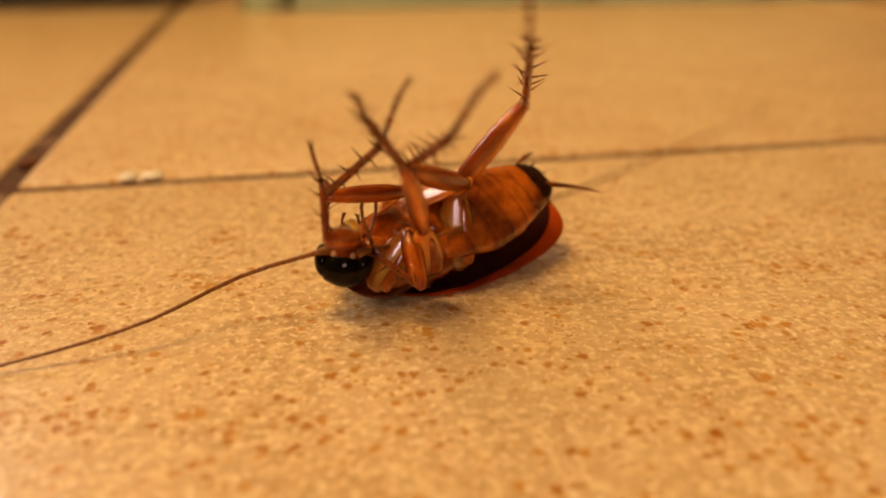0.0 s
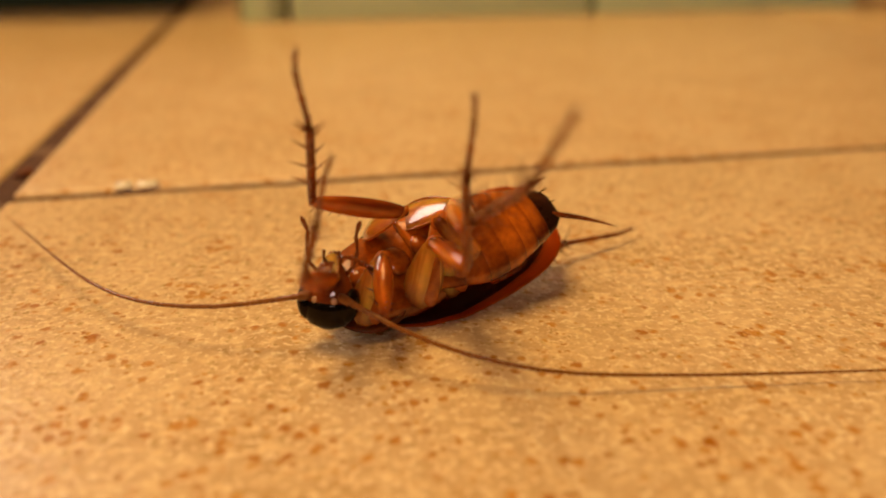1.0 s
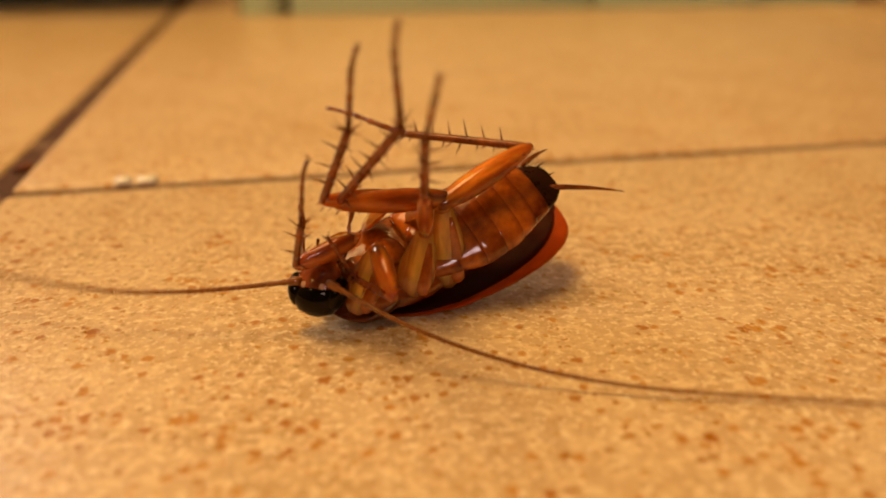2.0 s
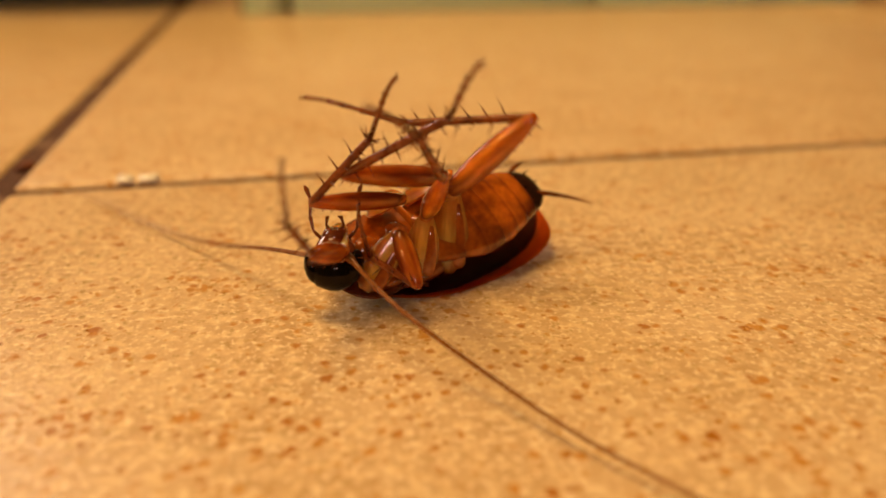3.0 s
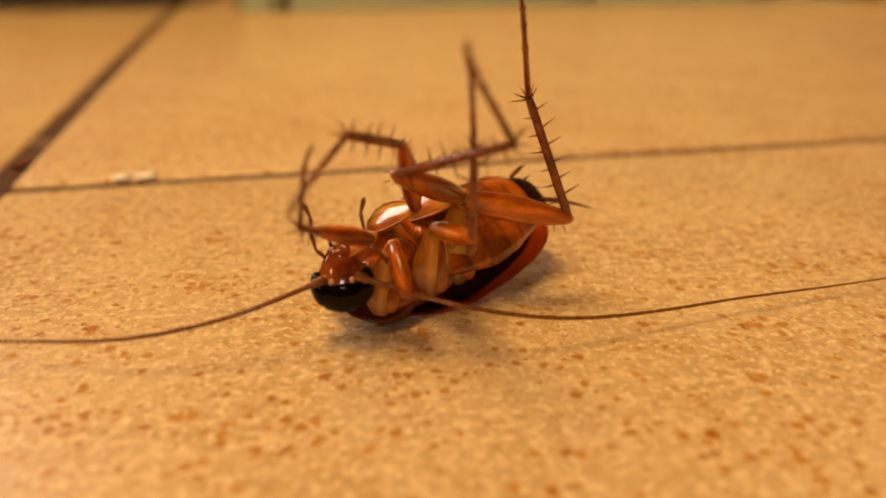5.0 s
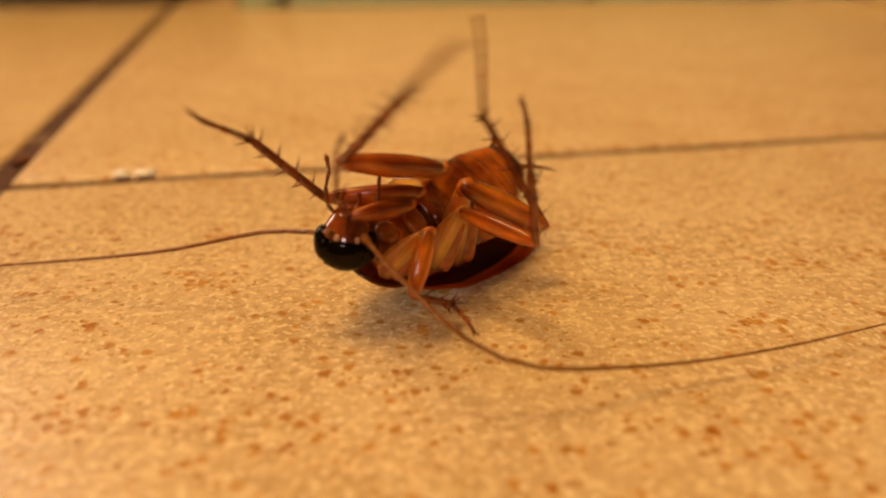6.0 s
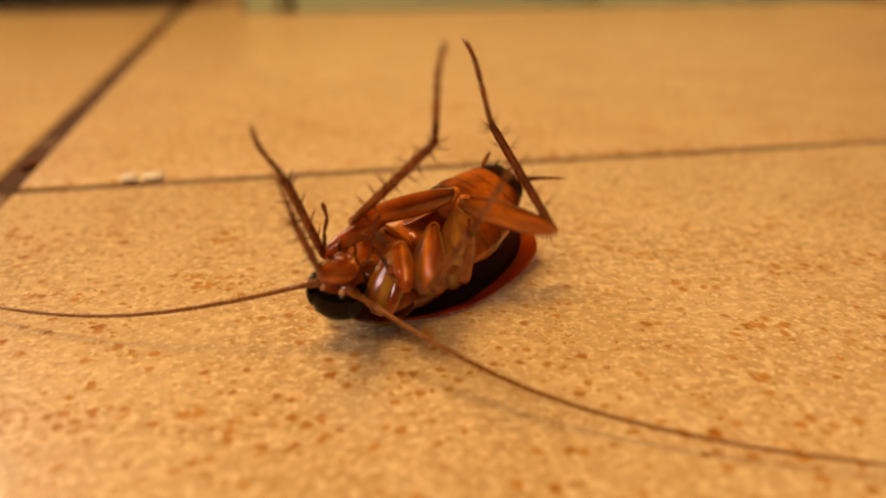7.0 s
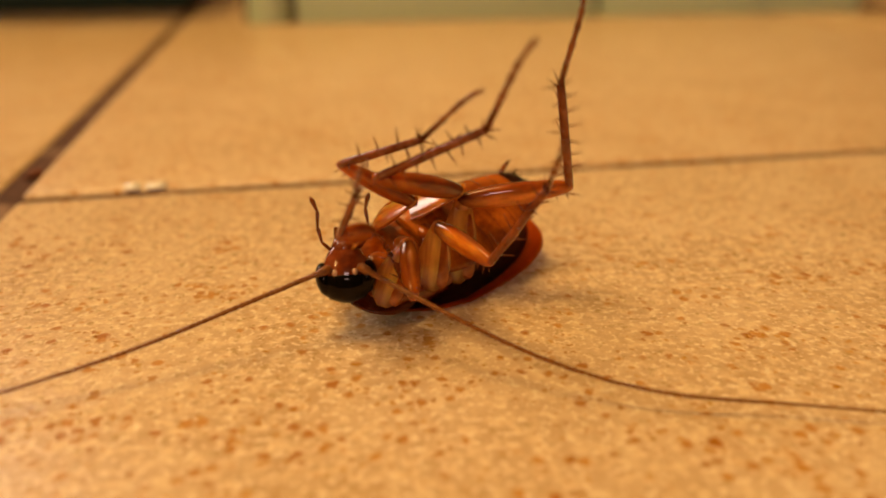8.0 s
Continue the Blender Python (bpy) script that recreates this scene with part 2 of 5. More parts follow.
# ---- the room: speckled floor tiles, mint wall at the back ----
TURN = 11.31                                   # the tiles lie turned to the line of sight
CORNER = (-0.0758, 0.1282)                    # crossing of the two joints in view
TILE_SIZE, JOINT = 0.2984, 0.0028
FLOOR = pose(CORNER[0], CORNER[1], 0, 0, 0, TURN)
WEST, EAST, SOUTH, NORTH, CEIL = -1.6, 1.7, -1.9, 0.266, 2.5


def structure(name, bm, material, label="", smooth=False):
    ob = link_mesh(name, bm, material, None, "", smooth)
    ob.matrix_world = FLOOR
    return tagged(ob, label, "", "", "structure")


def build_floor():
    bm = bmesh.new()
    box_into(bm, (WEST, SOUTH, -0.06), (EAST, NORTH + 0.6, -0.0008))
    floor = structure("floor", bm, GROUT, "dark dirty grout bed between speckled floor tiles")
    bm = bmesh.new()
    s = TILE_SIZE / 2
    box_into(bm, (-s + 0.0007, -s, -0.009), (s - 0.0007, s, 0.0), 0.0018, 5)
    first = link_mesh("tile", bm, TILE, floor, "", True)
    step = TILE_SIZE + JOINT
    ids = [(i, j) for i in range(-5, 6) for j in range(-7, 3)]
    for n, (i, j) in enumerate(ids):
        ob = first if n == 0 else new("tile", first.data)
        ob.parent = floor
        ob.location = ((i + 0.5) * step, (j + 0.5) * step, random.uniform(-0.0001, 0.0001) if (i, j) != (0, -1) else 0)
        ob.rotation_euler = (0, 0, radians(180 * ((i * 7 + j * 3) % 2)))
        if (i, j) == (0, 0):
            ob.location.z = 0.0001


def wall(name, a, b, material, label):
    bm = bmesh.new()
    box_into(bm, a, b)
    return structure(name, bm, material, label)


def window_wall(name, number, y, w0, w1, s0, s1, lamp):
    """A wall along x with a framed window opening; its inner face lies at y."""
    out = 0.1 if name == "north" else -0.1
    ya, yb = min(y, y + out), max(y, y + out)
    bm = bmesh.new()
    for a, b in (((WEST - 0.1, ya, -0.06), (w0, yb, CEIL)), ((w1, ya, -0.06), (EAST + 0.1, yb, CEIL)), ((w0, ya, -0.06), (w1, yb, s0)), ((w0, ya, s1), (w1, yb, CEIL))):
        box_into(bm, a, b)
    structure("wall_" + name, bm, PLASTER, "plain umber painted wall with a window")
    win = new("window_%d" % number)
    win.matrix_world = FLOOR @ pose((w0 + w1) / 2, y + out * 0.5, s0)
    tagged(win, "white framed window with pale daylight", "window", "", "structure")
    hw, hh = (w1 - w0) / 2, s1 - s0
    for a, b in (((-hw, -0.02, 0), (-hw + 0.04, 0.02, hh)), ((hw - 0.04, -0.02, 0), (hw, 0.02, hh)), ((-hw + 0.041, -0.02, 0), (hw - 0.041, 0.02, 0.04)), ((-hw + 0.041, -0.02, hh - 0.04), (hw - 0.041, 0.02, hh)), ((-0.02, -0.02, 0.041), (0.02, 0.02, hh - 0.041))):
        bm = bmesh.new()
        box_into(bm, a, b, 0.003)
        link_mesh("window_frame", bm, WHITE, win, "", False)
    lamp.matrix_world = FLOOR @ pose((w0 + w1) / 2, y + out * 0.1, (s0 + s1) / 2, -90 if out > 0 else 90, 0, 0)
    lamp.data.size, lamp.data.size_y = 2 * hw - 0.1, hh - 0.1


def build_room():
    build_floor()
    wall("wall_west", (WEST - 0.1, SOUTH - 0.1, -0.06), (WEST, NORTH + 0.6, CEIL), PLASTER, "plain umber painted side wall")
    wall("wall_east", (EAST, SOUTH - 0.1, -0.06), (EAST + 0.1, NORTH + 0.6, CEIL), PLASTER, "plain umber painted side wall")
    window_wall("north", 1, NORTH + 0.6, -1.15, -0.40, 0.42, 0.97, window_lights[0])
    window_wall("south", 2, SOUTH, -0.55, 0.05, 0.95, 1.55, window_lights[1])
    wall("ceiling", (WEST - 0.1, SOUTH - 0.1, CEIL), (EAST + 0.1, NORTH + 0.7, CEIL + 0.1), PLASTER, "plain umber painted ceiling")
    # low step faced with mint-glazed tiles
    pier = wall("wall_mint", (0.032, NORTH, -0.0004), (0.362, NORTH + 0.598, 0.085), PLASTER, "low step clad with pale mint-green glazed tiles")
    bm = bmesh.new()
    box_into(bm, (-0.0985, -0.008, -0.0405), (0.0985, 0, 0.0405), 0.0015, 2)
    first = link_mesh("wall_tile", bm, MINT, pier, "", True)
    for n, (x0, w) in enumerate(((0.034, 0.020), (0.057, 0.150), (0.210, 0.150))):
        ob = first if n == 0 else new("wall_tile", first.data)
        ob.parent = pier
        ob.location = (x0 + w / 2, NORTH, 0.0402)
        ob.scale = (w / 0.197, 1, 1)
    # dark green cabinet beside it
    cab = new("cabinet")
    cab.matrix_world = FLOOR @ pose(-0.62, NORTH + 0.19, 0)
    tagged(cab, "low dark green painted cabinet on the tile floor", "cabinet")
    bm = bmesh.new()
    box_into(bm, (-0.45, -0.12, 0.0), (0.62, 0.38, 0.06), 0.002)
    part("plinth", bm, DARKGREEN, cab)
    bm = bmesh.new()
    box_into(bm, (-0.45, -0.16, 0.0602), (0.62, 0.38, 0.13), 0.004)
    part("carcass", bm, DARKGREEN, cab)
    bm = bmesh.new()
    box_into(bm, (-0.44, -0.178, 0.07), (0.61, -0.161, 0.12), 0.003)
    part("door", bm, DARKGREEN, cab)


def turned(profile, n=24):
    """A bmesh turned about z, from rows of height and radius in metres."""
    bm = bmesh.new()
    rings_into(bm, [[(x, y, z) for (z, x, y) in oval(h * 1000, 0, 0, q * 1000, q * 1000, n)] for h, q in profile])
    return bm


def build_lamp(at, size):
    lamp = new("pendant_lamp")
    lamp.location = (at[0], at[1], CEIL)
    tagged(lamp, "round opal glass pendant lamp, lit warm", "lamp", "pendant lamps")
    drop = at[2] - CEIL
    part("ceiling_rose", turned(((-0.0005, 0.05), (-0.02, 0.045), (-0.03, 0.012))), WHITE, lamp)
    part("cord", turned(((-0.03, 0.004), (drop + size + 0.01, 0.004)), 8), DARKGREEN, lamp)
    part("holder", turned(((drop + size + 0.02, 0.010), (drop + size + 0.01, 0.022), (drop + size - 0.01, 0.024))), WHITE, lamp)
    globe = [(drop + size * math.cos(a), max(0.004, size * math.sin(a))) for a in np.linspace(0.2, math.pi, 14)]
    part("globe", turned(globe, 32), GLASSLAMP, lamp).visible_shadow = False


def build_paint_smear():
    """Two pale slabs that imitate the glint of light on a tile's edge."""
    bm = bmesh.new()
    # two slabs that slope to the near edge of the tile
    for x0, x1, high in ((-1.3, 1.6, 0.95), (2.3, 6.0, 0.85)):
        rings = []
        for x, k in ((x0, 0.45), (x0 + 0.35, 0.9), ((x0 + x1) / 2, 1.0), (x1 - 0.4, 0.9), (x1, 0.4)):
            wave = 0.12 * math.sin(x * 2.3)
            rings.append([(x, -1.0 * k + wave, 0.0), (x, -0.95 * k + wave, 0.12 * k), (x, 0.75 * k + wave, high * k), (x, 1.0 * k + wave, high * k * 0.9), (x, 1.15 * k + wave, 0.0)])
        rings_into(bm, rings)
    ob = link_mesh("edge_glint", bm, GLINT)
    ob.matrix_world = FLOOR @ pose(0.0206, JOINT / 2 + 0.0009, -0.0001)
    tagged(ob, "pale sloped slabs standing in for a glint on the tile edge", "paint smear")


def build_crumb():
    """A rusty lump of dirt lying in the joint."""
    bm = bmesh.new()
    for x, y, a, b, h in ((0, 0, 1.7, 1.2, 0.7), (1.3, 0.5, 1.0, 0.8, 0.5), (-1.4, -0.3, 1.1, 0.9, 0.45), (0.4, -0.9, 0.8, 0.7, 0.4)):
        blob_into(bm, (x, y, h * 0.5), (a, b, h), (0, 0, 40 * x), 12)
    for v in bm.verts:
        v.co += 0.0002 * noise.noise_vector(v.co * 900)
    ob = link_mesh("dirt_crumb", bm, RUST)
    ob.matrix_world = pose(-0.0778, 0.1435, -0.0004, 0, 0, 60)
    tagged(ob, "rusty brown lump of dirt in the tile joint", "dirt")


build_paint_smear()
build_crumb()
build_room()
build_lamp(LAMP_AT, 0.30)
build_lamp(SIDE_LAMP_AT, 0.08)
# ---- the cockroach on its back ----
# Its own space, in millimetres: x to the head, z to the belly (up), y to its right side.
LEG_SIZES = {"fore": (7.3, 7.0, 6.5, 8.0), "mid": (7.3, 10.4, 10.5, 10.0), "hind": (9.7, 13.2, 16.0, 13.0)}
HIP = {"fore": (11.6, 4.3, -0.2), "mid": (5.0, 5.5, -0.3), "hind": (0.3, 5.7, -1.7)}


def lerp_table(table, x):
    xs = [r[0] for r in table]
    return [float(np.interp(x, xs, [r[k] for r in table])) for k in range(1, len(table[0]))]


#            x     half width, belly height, back depth
ABDOMEN = [(-17.6, 0.6, 0.2, -0.5), (-17.2, 1.3, 0.45, -0.9), (-16.2, 2.0, 0.85, -1.1), (-15.0, 2.5, 1.2, -1.3), (-13.0, 3.2, 1.65, -1.5), (-9.0, 4.4, 2.2, -1.9), (-5.0, 4.8, 2.2, -2.1), (-1.0, 4.4, 1.4, -2.1), (2.0, 4.0, 0.8, -2.0)]


def arch(x, grow=1.0, n=26):
    w, up, down = lerp_table(ABDOMEN, x)
    out = []
    for i in range(n):
        a = 2 * math.pi * i / n
        c, s = math.cos(a), math.sin(a)
        h = up if s > 0 else -down
        lean = 1.35 if x < -5 else 1.35 * (2 - x) / 7
        out.append((x, lean + (w + 1.0) * grow * math.copysign(abs(c) ** 0.8, c), h * grow * math.copysign(abs(s) ** 0.9, s)))
    return out


def build_abdomen(roach):
    bm = bmesh.new()
    rings_into(bm, [arch(x, 0.93) for x in np.linspace(2.0, -16.8, 12)])
    abdomen = part("abdomen", bm, BELLY, roach, "red-brown shiny segmented abdomen, dark at the tip")
    cuts = [2.0, -1.2, -4.2, -7.0, -9.7, -12.1, -14.3, -17.2]
    for k, (a, b) in enumerate(zip(cuts, cuts[1:])):
        bm = bmesh.new()
        e = 0.35
        rings_into(bm, [arch(a, 0.95), arch(a - 0.3, 0.985), arch(a + (b - a) * 0.35, 1.0), arch(a + (b - a) * 0.7, 1.008), arch(b - e * 0.3, 1.012), arch(b - e, 1.006), arch(b - e - 0.1, 0.96)])
        part("sternite", bm, BELLYDARK if k > 5 else BELLY, abdomen)
    for side in (-1, 1):
        bm = bmesh.new()
        long = 1.0 if side > 0 else 0.55
        spread = 5.2 if side > 0 else 1.4
        pts = [(-15.4 - 9.4 * f * long, side * (1.9 + spread * f), 0.4 - 2.0 * f * f) for f in np.linspace(0, 1, 10)]
        tube_into(bm, pts, [0.24, 0.31, 0.35, 0.33, 0.30, 0.26, 0.21, 0.16, 0.10, 0.03], 9)
        part("cercus", bm, SHINSKIN, abdomen, "tapering brown tail feeler")
        bm = bmesh.new()
        tube_into(bm, [(-16.5, side * 0.7, 0.2), (-17.5, side * 0.9, 0.3), (-18.3, side * 1.0, 0.3)], [0.12, 0.11, 0.03], 6)
        part("stylus", bm, BELLYDARK, abdomen)
    return abdomen


def wing_z(x, y, side):
    # the blades sag towards their tips, the outer one most
    u = min(1.0, max(0.0, (5.0 - x) / 13.0))
    sag = (1.9 if side > 0 else 1.0) * u * u * (3 - 2 * u)
    return -5.0 + 0.036 * y * y + (0.15 if side > 0 else 0.0) + 0.0028 * x * x * (x < 0) - sag


def build_wing(roach, side):
    """A folded forewing: the brown blade and its amber outer margin, both thin and domed."""
    made = None
    for name, material, seam in (("forewing", WING, 0), ("wing_margin", MARGIN, 1)):
        bm = bmesh.new()
        rings = []
        for x in [9.0 - 29.0 * math.sin(math.pi / 2 * k / 35) for k in range(36)]:
            (inner, outer) = lerp_table([(-20.0, 0.4, 1.0), (-19.6, 0.1, 2.9), (-19.0, -0.3, 4.2), (-18.0, -0.7, 5.3), (-17.0, -1.0, 6.05), (-16.0, -1.2, 6.6), (-14.0, -1.4, 7.3), (-12.0, -1.5, 7.7), (-8.0, -1.6, 8.0), (0.0, -1.4, 8.0), (4.5, -1.0, 7.4), (7.5, -0.4, 5.6), (9.0, 0.6, 3.4)], x)
            if side > 0 and x < 6:
                outer += 0.9 * min(1.0, (6 - x) / 6)
            if side < 0:
                outer = inner + (outer - inner) * 0.78      # tucked under the body on this side
            cut = outer - min(lerp_table([(-20, 3.0), (-16.0, 2.4), (-12.0, 1.8), (-6.0, 1.3), (4.0, 0.6), (9.0, 0.3)], x)[0], 0.6 * (outer - inner))
            a, b = (cut, outer) if seam else (inner, cut)
            top, low = [], []
            for y in np.linspace(a, b, 4 if seam else 9):
                z = wing_z(x, y, side)
                top.append((x, side * y, z + 0.07))
                low.append((x, side * y, z - 0.07))
            rings.append(top + low[::-1])
        rings_into(bm, rings)
        ob = part(name, bm, material, made or roach, "thin amber wing margin" if seam else "dark brown folded wing")
        made = made or ob


def build_body(roach):
    bm = bmesh.new()
    rings_into(bm, [oval(x, 0, cz, w, h, 18) for x, cz, w, h in ((11.8, -1.0, 1.8, 1.0), (11.0, -1.2, 3.4, 1.5), (8.5, -1.9, 5.3, 1.8), (5.0, -2.1, 6.0, 2.0), (2.0, -2.1, 6.1, 2.0), (-0.5, -2.1, 5.8, 1.9), (-2.0, -2.0, 5.2, 1.7))])
    part("thorax", bm, BREAST, roach, "red-brown underside of the thorax")
    # plates of the breast between the legs
    for x, w in ((9.0, 1.5), (4.6, 1.9), (0.6, 2.0)):
        bm = bmesh.new()
        blob_into(bm, (x, 0, 0.75), (1.7, w, 0.75), (0, -8, 0), 14)
        part("breast_plate", bm, BREAST, roach)
    # neck shield, domed on the back, its rim seen from below
    bm = bmesh.new()
    rings = []
    for k in range(11):
        f = max(0.04, math.sin(math.pi / 2 * k / 10))
        rings.append([(9.2 + 4.9 * f * math.cos(a) - (0.5 * f if math.cos(a) < 0 else 0), 6.1 * f * math.sin(a), -4.9 + (2.5 + 1.1 * math.sin(a)) * f ** 2.4) for a in np.linspace(0, 2 * math.pi, 41)[:-1]])
    for shrink, lift in ((0.97, 0.25), (0.90, 0.0), (0.75, -0.8), (0.3, -1.6)):
        rings.append([(9.2 + (x - 9.2) * shrink, y * shrink, z + lift) for x, y, z in rings[10]])
    rings_into(bm, rings)
    part("neck_shield", bm, SHIELD, roach, "brown domed neck shield with an amber rim")
    for side in (-1, 1):
        build_wing(roach, side)


def build_head(roach):
    """Head hanging from the neck: black crown to the floor, mouth up, face to the front."""
    bm = bmesh.new()
    rings = []
    for s, w, t in ((0.0, 0.6, 0.5), (0.06, 1.9, 1.4), (0.18, 2.75, 1.9), (0.38, 3.0, 2.1), (0.58, 2.7, 2.0), (0.75, 2.1, 1.7), (0.9, 1.5, 1.25), (1.0, 0.8, 0.6)):
        rings.append([(y2, x2, 7.2 * (s - 0.47)) for (_, x2, y2) in oval(0, 0, 0, w, t, 24)])
    rings_into(bm, rings)
    head = part("head", bm, HEADSKIN, roach, "glossy red-brown head with a black crown")
    bm = bmesh.new()
    rings = []
    for s, w, t in ((-0.02, 0.6, 0.5), (0.05, 2.0, 1.5), (0.18, 2.85, 2.0), (0.30, 3.04, 2.14), (0.36, 3.05, 2.16), (0.40, 3.0, 2.06)):
        rings.append([(y2, x2, 7.2 * (s - 0.47)) for (_, x2, y2) in oval(0, 0, 0, w, t, 24)])
    rings_into(bm, rings)
    part("crown", bm, BLACK, head, "shiny black crown")
    for side in (-1, 1):
        bm = bmesh.new()
        blob_into(bm, (0.25, side * 2.40, -0.75), (1.6, 1.05, 1.95), (side * -10, 0, 0), 22)
        part("eye", bm, BLACK, head, "shiny black eye")
        bm = bmesh.new()
        blob_into(bm, (1.72, side * 1.05, -0.35), (0.34, 0.42, 0.46), (0, 0, 0), 12)
        part("eyespot", bm, PALE, head, "pale spot beside the feeler")
        bm = bmesh.new()
        blob_into(bm, (1.35, side * 1.75, 0.1), (0.5, 0.5, 0.5), (0, 0, 0), 12)
        part("feeler_socket", bm, LEGSKIN, head)
        bm = bmesh.new()
        blob_into(bm, (0.3, side * 0.75, 2.75), (0.9, 0.75, 1.15), (side * 12, 0, 0), 14)
        part("jaw", bm, HEADSKIN, head)
        bm = bmesh.new()
        tube_into(bm, [(-0.3, side * 1.3, 2.3), (0.2, side * 2.2, 3.2), (0.3, side * 2.5, 3.5), (0.6, side * 2.8, 5.0), (0.7, side * 2.85, 5.2), (1.2, side * 2.7, 6.7), (1.25, side * 2.7, 6.9), (1.9, side * 3.1, 8.0), (2.1, side * 3.3, 8.4)], [0.2, 0.22, 0.15, 0.25, 0.15, 0.24, 0.15, 0.30, 0.1], 8)
        part("palp", bm, SHINSKIN, head, "jointed brown mouth feeler")
        bm = bmesh.new()
        tube_into(bm, [(-0.2, side * 0.5, 3.0), (0.1, side * 0.9, 4.0), (0.3, side * 1.0, 4.2), (0.9, side * 0.8, 4.9), (1.5, side * 0.5, 4.8)], [0.2, 0.22, 0.14, 0.22, 0.07], 8)
        part("lip_palp", bm, SHINSKIN, head)
    bm = bmesh.new()
    blob_into(bm, (0.85, 0, 2.5), (0.8, 1.2, 0.95), (0, 0, 0), 14)
    part("lip", bm, HEADSKIN, head)
    return head


def limb(profile, length, n=12, flat=0.8):
    bm = bmesh.new()
    rings_into(bm, [oval(f * length, 0, 0, r * flat, r, n) for f, r in profile])
    return bm


COXA_LEAF = ((-0.06, 0.7), (0.0, 1.25), (0.08, 1.75), (0.25, 2.3), (0.45, 2.28), (0.65, 1.92), (0.82, 1.46), (0.95, 1.10), (1.04, 0.62))


def build_leg(roach, kind, side):
    lc, lf, lt, la = LEG_SIZES[kind]
    k = {"fore": 0.85, "mid": 1.0, "hind": 1.1}[kind]
    kc = {"fore": 0.86, "mid": 0.92, "hind": 1.04}[kind]
    kf = {"fore": 0.98, "mid": 0.95, "hind": 1.25}[kind]
    rnd = random.Random(kind + str(side))
    # a flat leaf with a keel along its outer face
    bm = bmesh.new()
    rings = []
    for f, w in COXA_LEAF:
        ring = []
        for i in range(20):
            a = 2 * math.pi * i / 20
            c, s = math.cos(a), math.sin(a)
            ring.append((f * lc, 0.25 * w * kc * math.copysign(abs(c) ** 1.15, c), w * kc * s))
        rings.append(ring)
    rings_into(bm, rings)
    coxa = part("coxa", bm, COXASKIN, roach, "broad glossy golden-brown hip")
    # the lesser plate behind the hip, and the small joint at its tip
    bm = bmesh.new()
    rings = []
    for f, w in ((0.02, 0.5), (0.08, 0.95), (0.22, 1.1), (0.45, 0.95), (0.68, 0.62), (0.84, 0.25)):
        rings.append([(f * lc, -0.25 + 0.34 * w * c, -1.35 * kc * (1 - 0.45 * f) + 0.85 * w * kc * s) for c, s in ((math.cos(a), math.sin(a)) for a in np.linspace(0, 2 * math.pi, 15)[:-1])])
    rings_into(bm, rings)
    part("hind_plate", bm, BREAST, coxa, "red-brown lesser plate")
    bm = bmesh.new()
    blob_into(bm, (lc * 0.99, 0, 0), (1.05 * kf, 0.50 * kf, 0.86 * kf), (0, 25, 0), 16)
    part("hip_joint", bm, LEGSKIN, coxa)
    for edge in (-1, 1):
        bm = bmesh.new()
        tube_into(bm, [(f * lc, 0.10 * w * kc, edge * 0.97 * w * kc) for f, w in COXA_LEAF[1:-1]], [0.05, 0.09, 0.11, 0.11, 0.10, 0.08, 0.04], 8)
        part("keel", bm, KEEL, coxa, "bright amber edge")
    bm = limb([(f, r * kf) for f, r in ((-0.06, 0.42), (-0.02, 0.72), (0.04, 0.88), (0.12, 1.05), (0.25, 1.22), (0.42, 1.30), (0.60, 1.24), (0.78, 1.05), (0.90, 0.86), (0.97, 0.70), (1.03, 0.38))], lf, 18, 0.82)
    femur = part("femur", bm, FEMURSKIN, roach, "amber-brown thigh")
    bm = bmesh.new()
    for i in range(7):
        x = lf * (0.35 + 0.62 * i / 6)
        for w in (-1, 1):
            spike_into(bm, (x, w * 0.35 * kf, -0.75 * kf), (x + 0.35, w * 0.5 * kf, -1.32 * kf - rnd.uniform(0, 0.25)), 0.08)
    part("bristle", bm, SHINSKIN, femur)
    bm = limb(((-0.02, 0.3 * k), (0.0, 0.46 * k), (0.1, 0.50 * k), (0.5, 0.48 * k), (0.92, 0.46 * k), (1.0, 0.36 * k)), lt, 10, 0.9)
    tibia = part("tibia", bm, SHINSKIN, roach, "dark brown spiny shin")
    bm = bmesh.new()
    count = {"fore": 8, "mid": 12, "hind": 20}[kind]
    for i in range(count):
        x = lt * (0.12 + 0.86 * i / (count - 1))
        a = (i % 3) * 2.1 + rnd.uniform(-0.35, 0.35)
        r = 0.42 * k
        q = rnd.uniform(1.5, 2.2) * k + 0.4
        spike_into(bm, (x, r * math.cos(a), r * math.sin(a)), (x + 0.7, (r + q * 0.75) * math.cos(a), (r + q * 0.75) * math.sin(a)), 0.13)
    for a in (0.3, 1.6, 2.9, 4.2, 5.4):
        spike_into(bm, (lt * 0.985, 0.3 * math.cos(a), 0.3 * math.sin(a)), (lt + 0.9, 1.5 * math.cos(a), 1.5 * math.sin(a)), 0.13)
    part("bristle", bm, SHINSKIN, tibia)
    bm = bmesh.new()
    r = 0.31 * k
    rings_into(bm, [oval(f * la, 0, z, r * q, r * q, 8) for f, q, z in ((0, 1.1, 0), (0.4, 0.95, 0), (0.44, 1.25, 0), (0.46, 0.8, 0), (0.6, 0.85, 0), (0.63, 1.2, 0), (0.65, 0.8, 0), (0.74, 0.85, 0.02), (0.77, 1.15, 0.04), (0.79, 0.7, 0.05), (0.95, 0.75, 0.3), (1.0, 0.9, 0.45))])
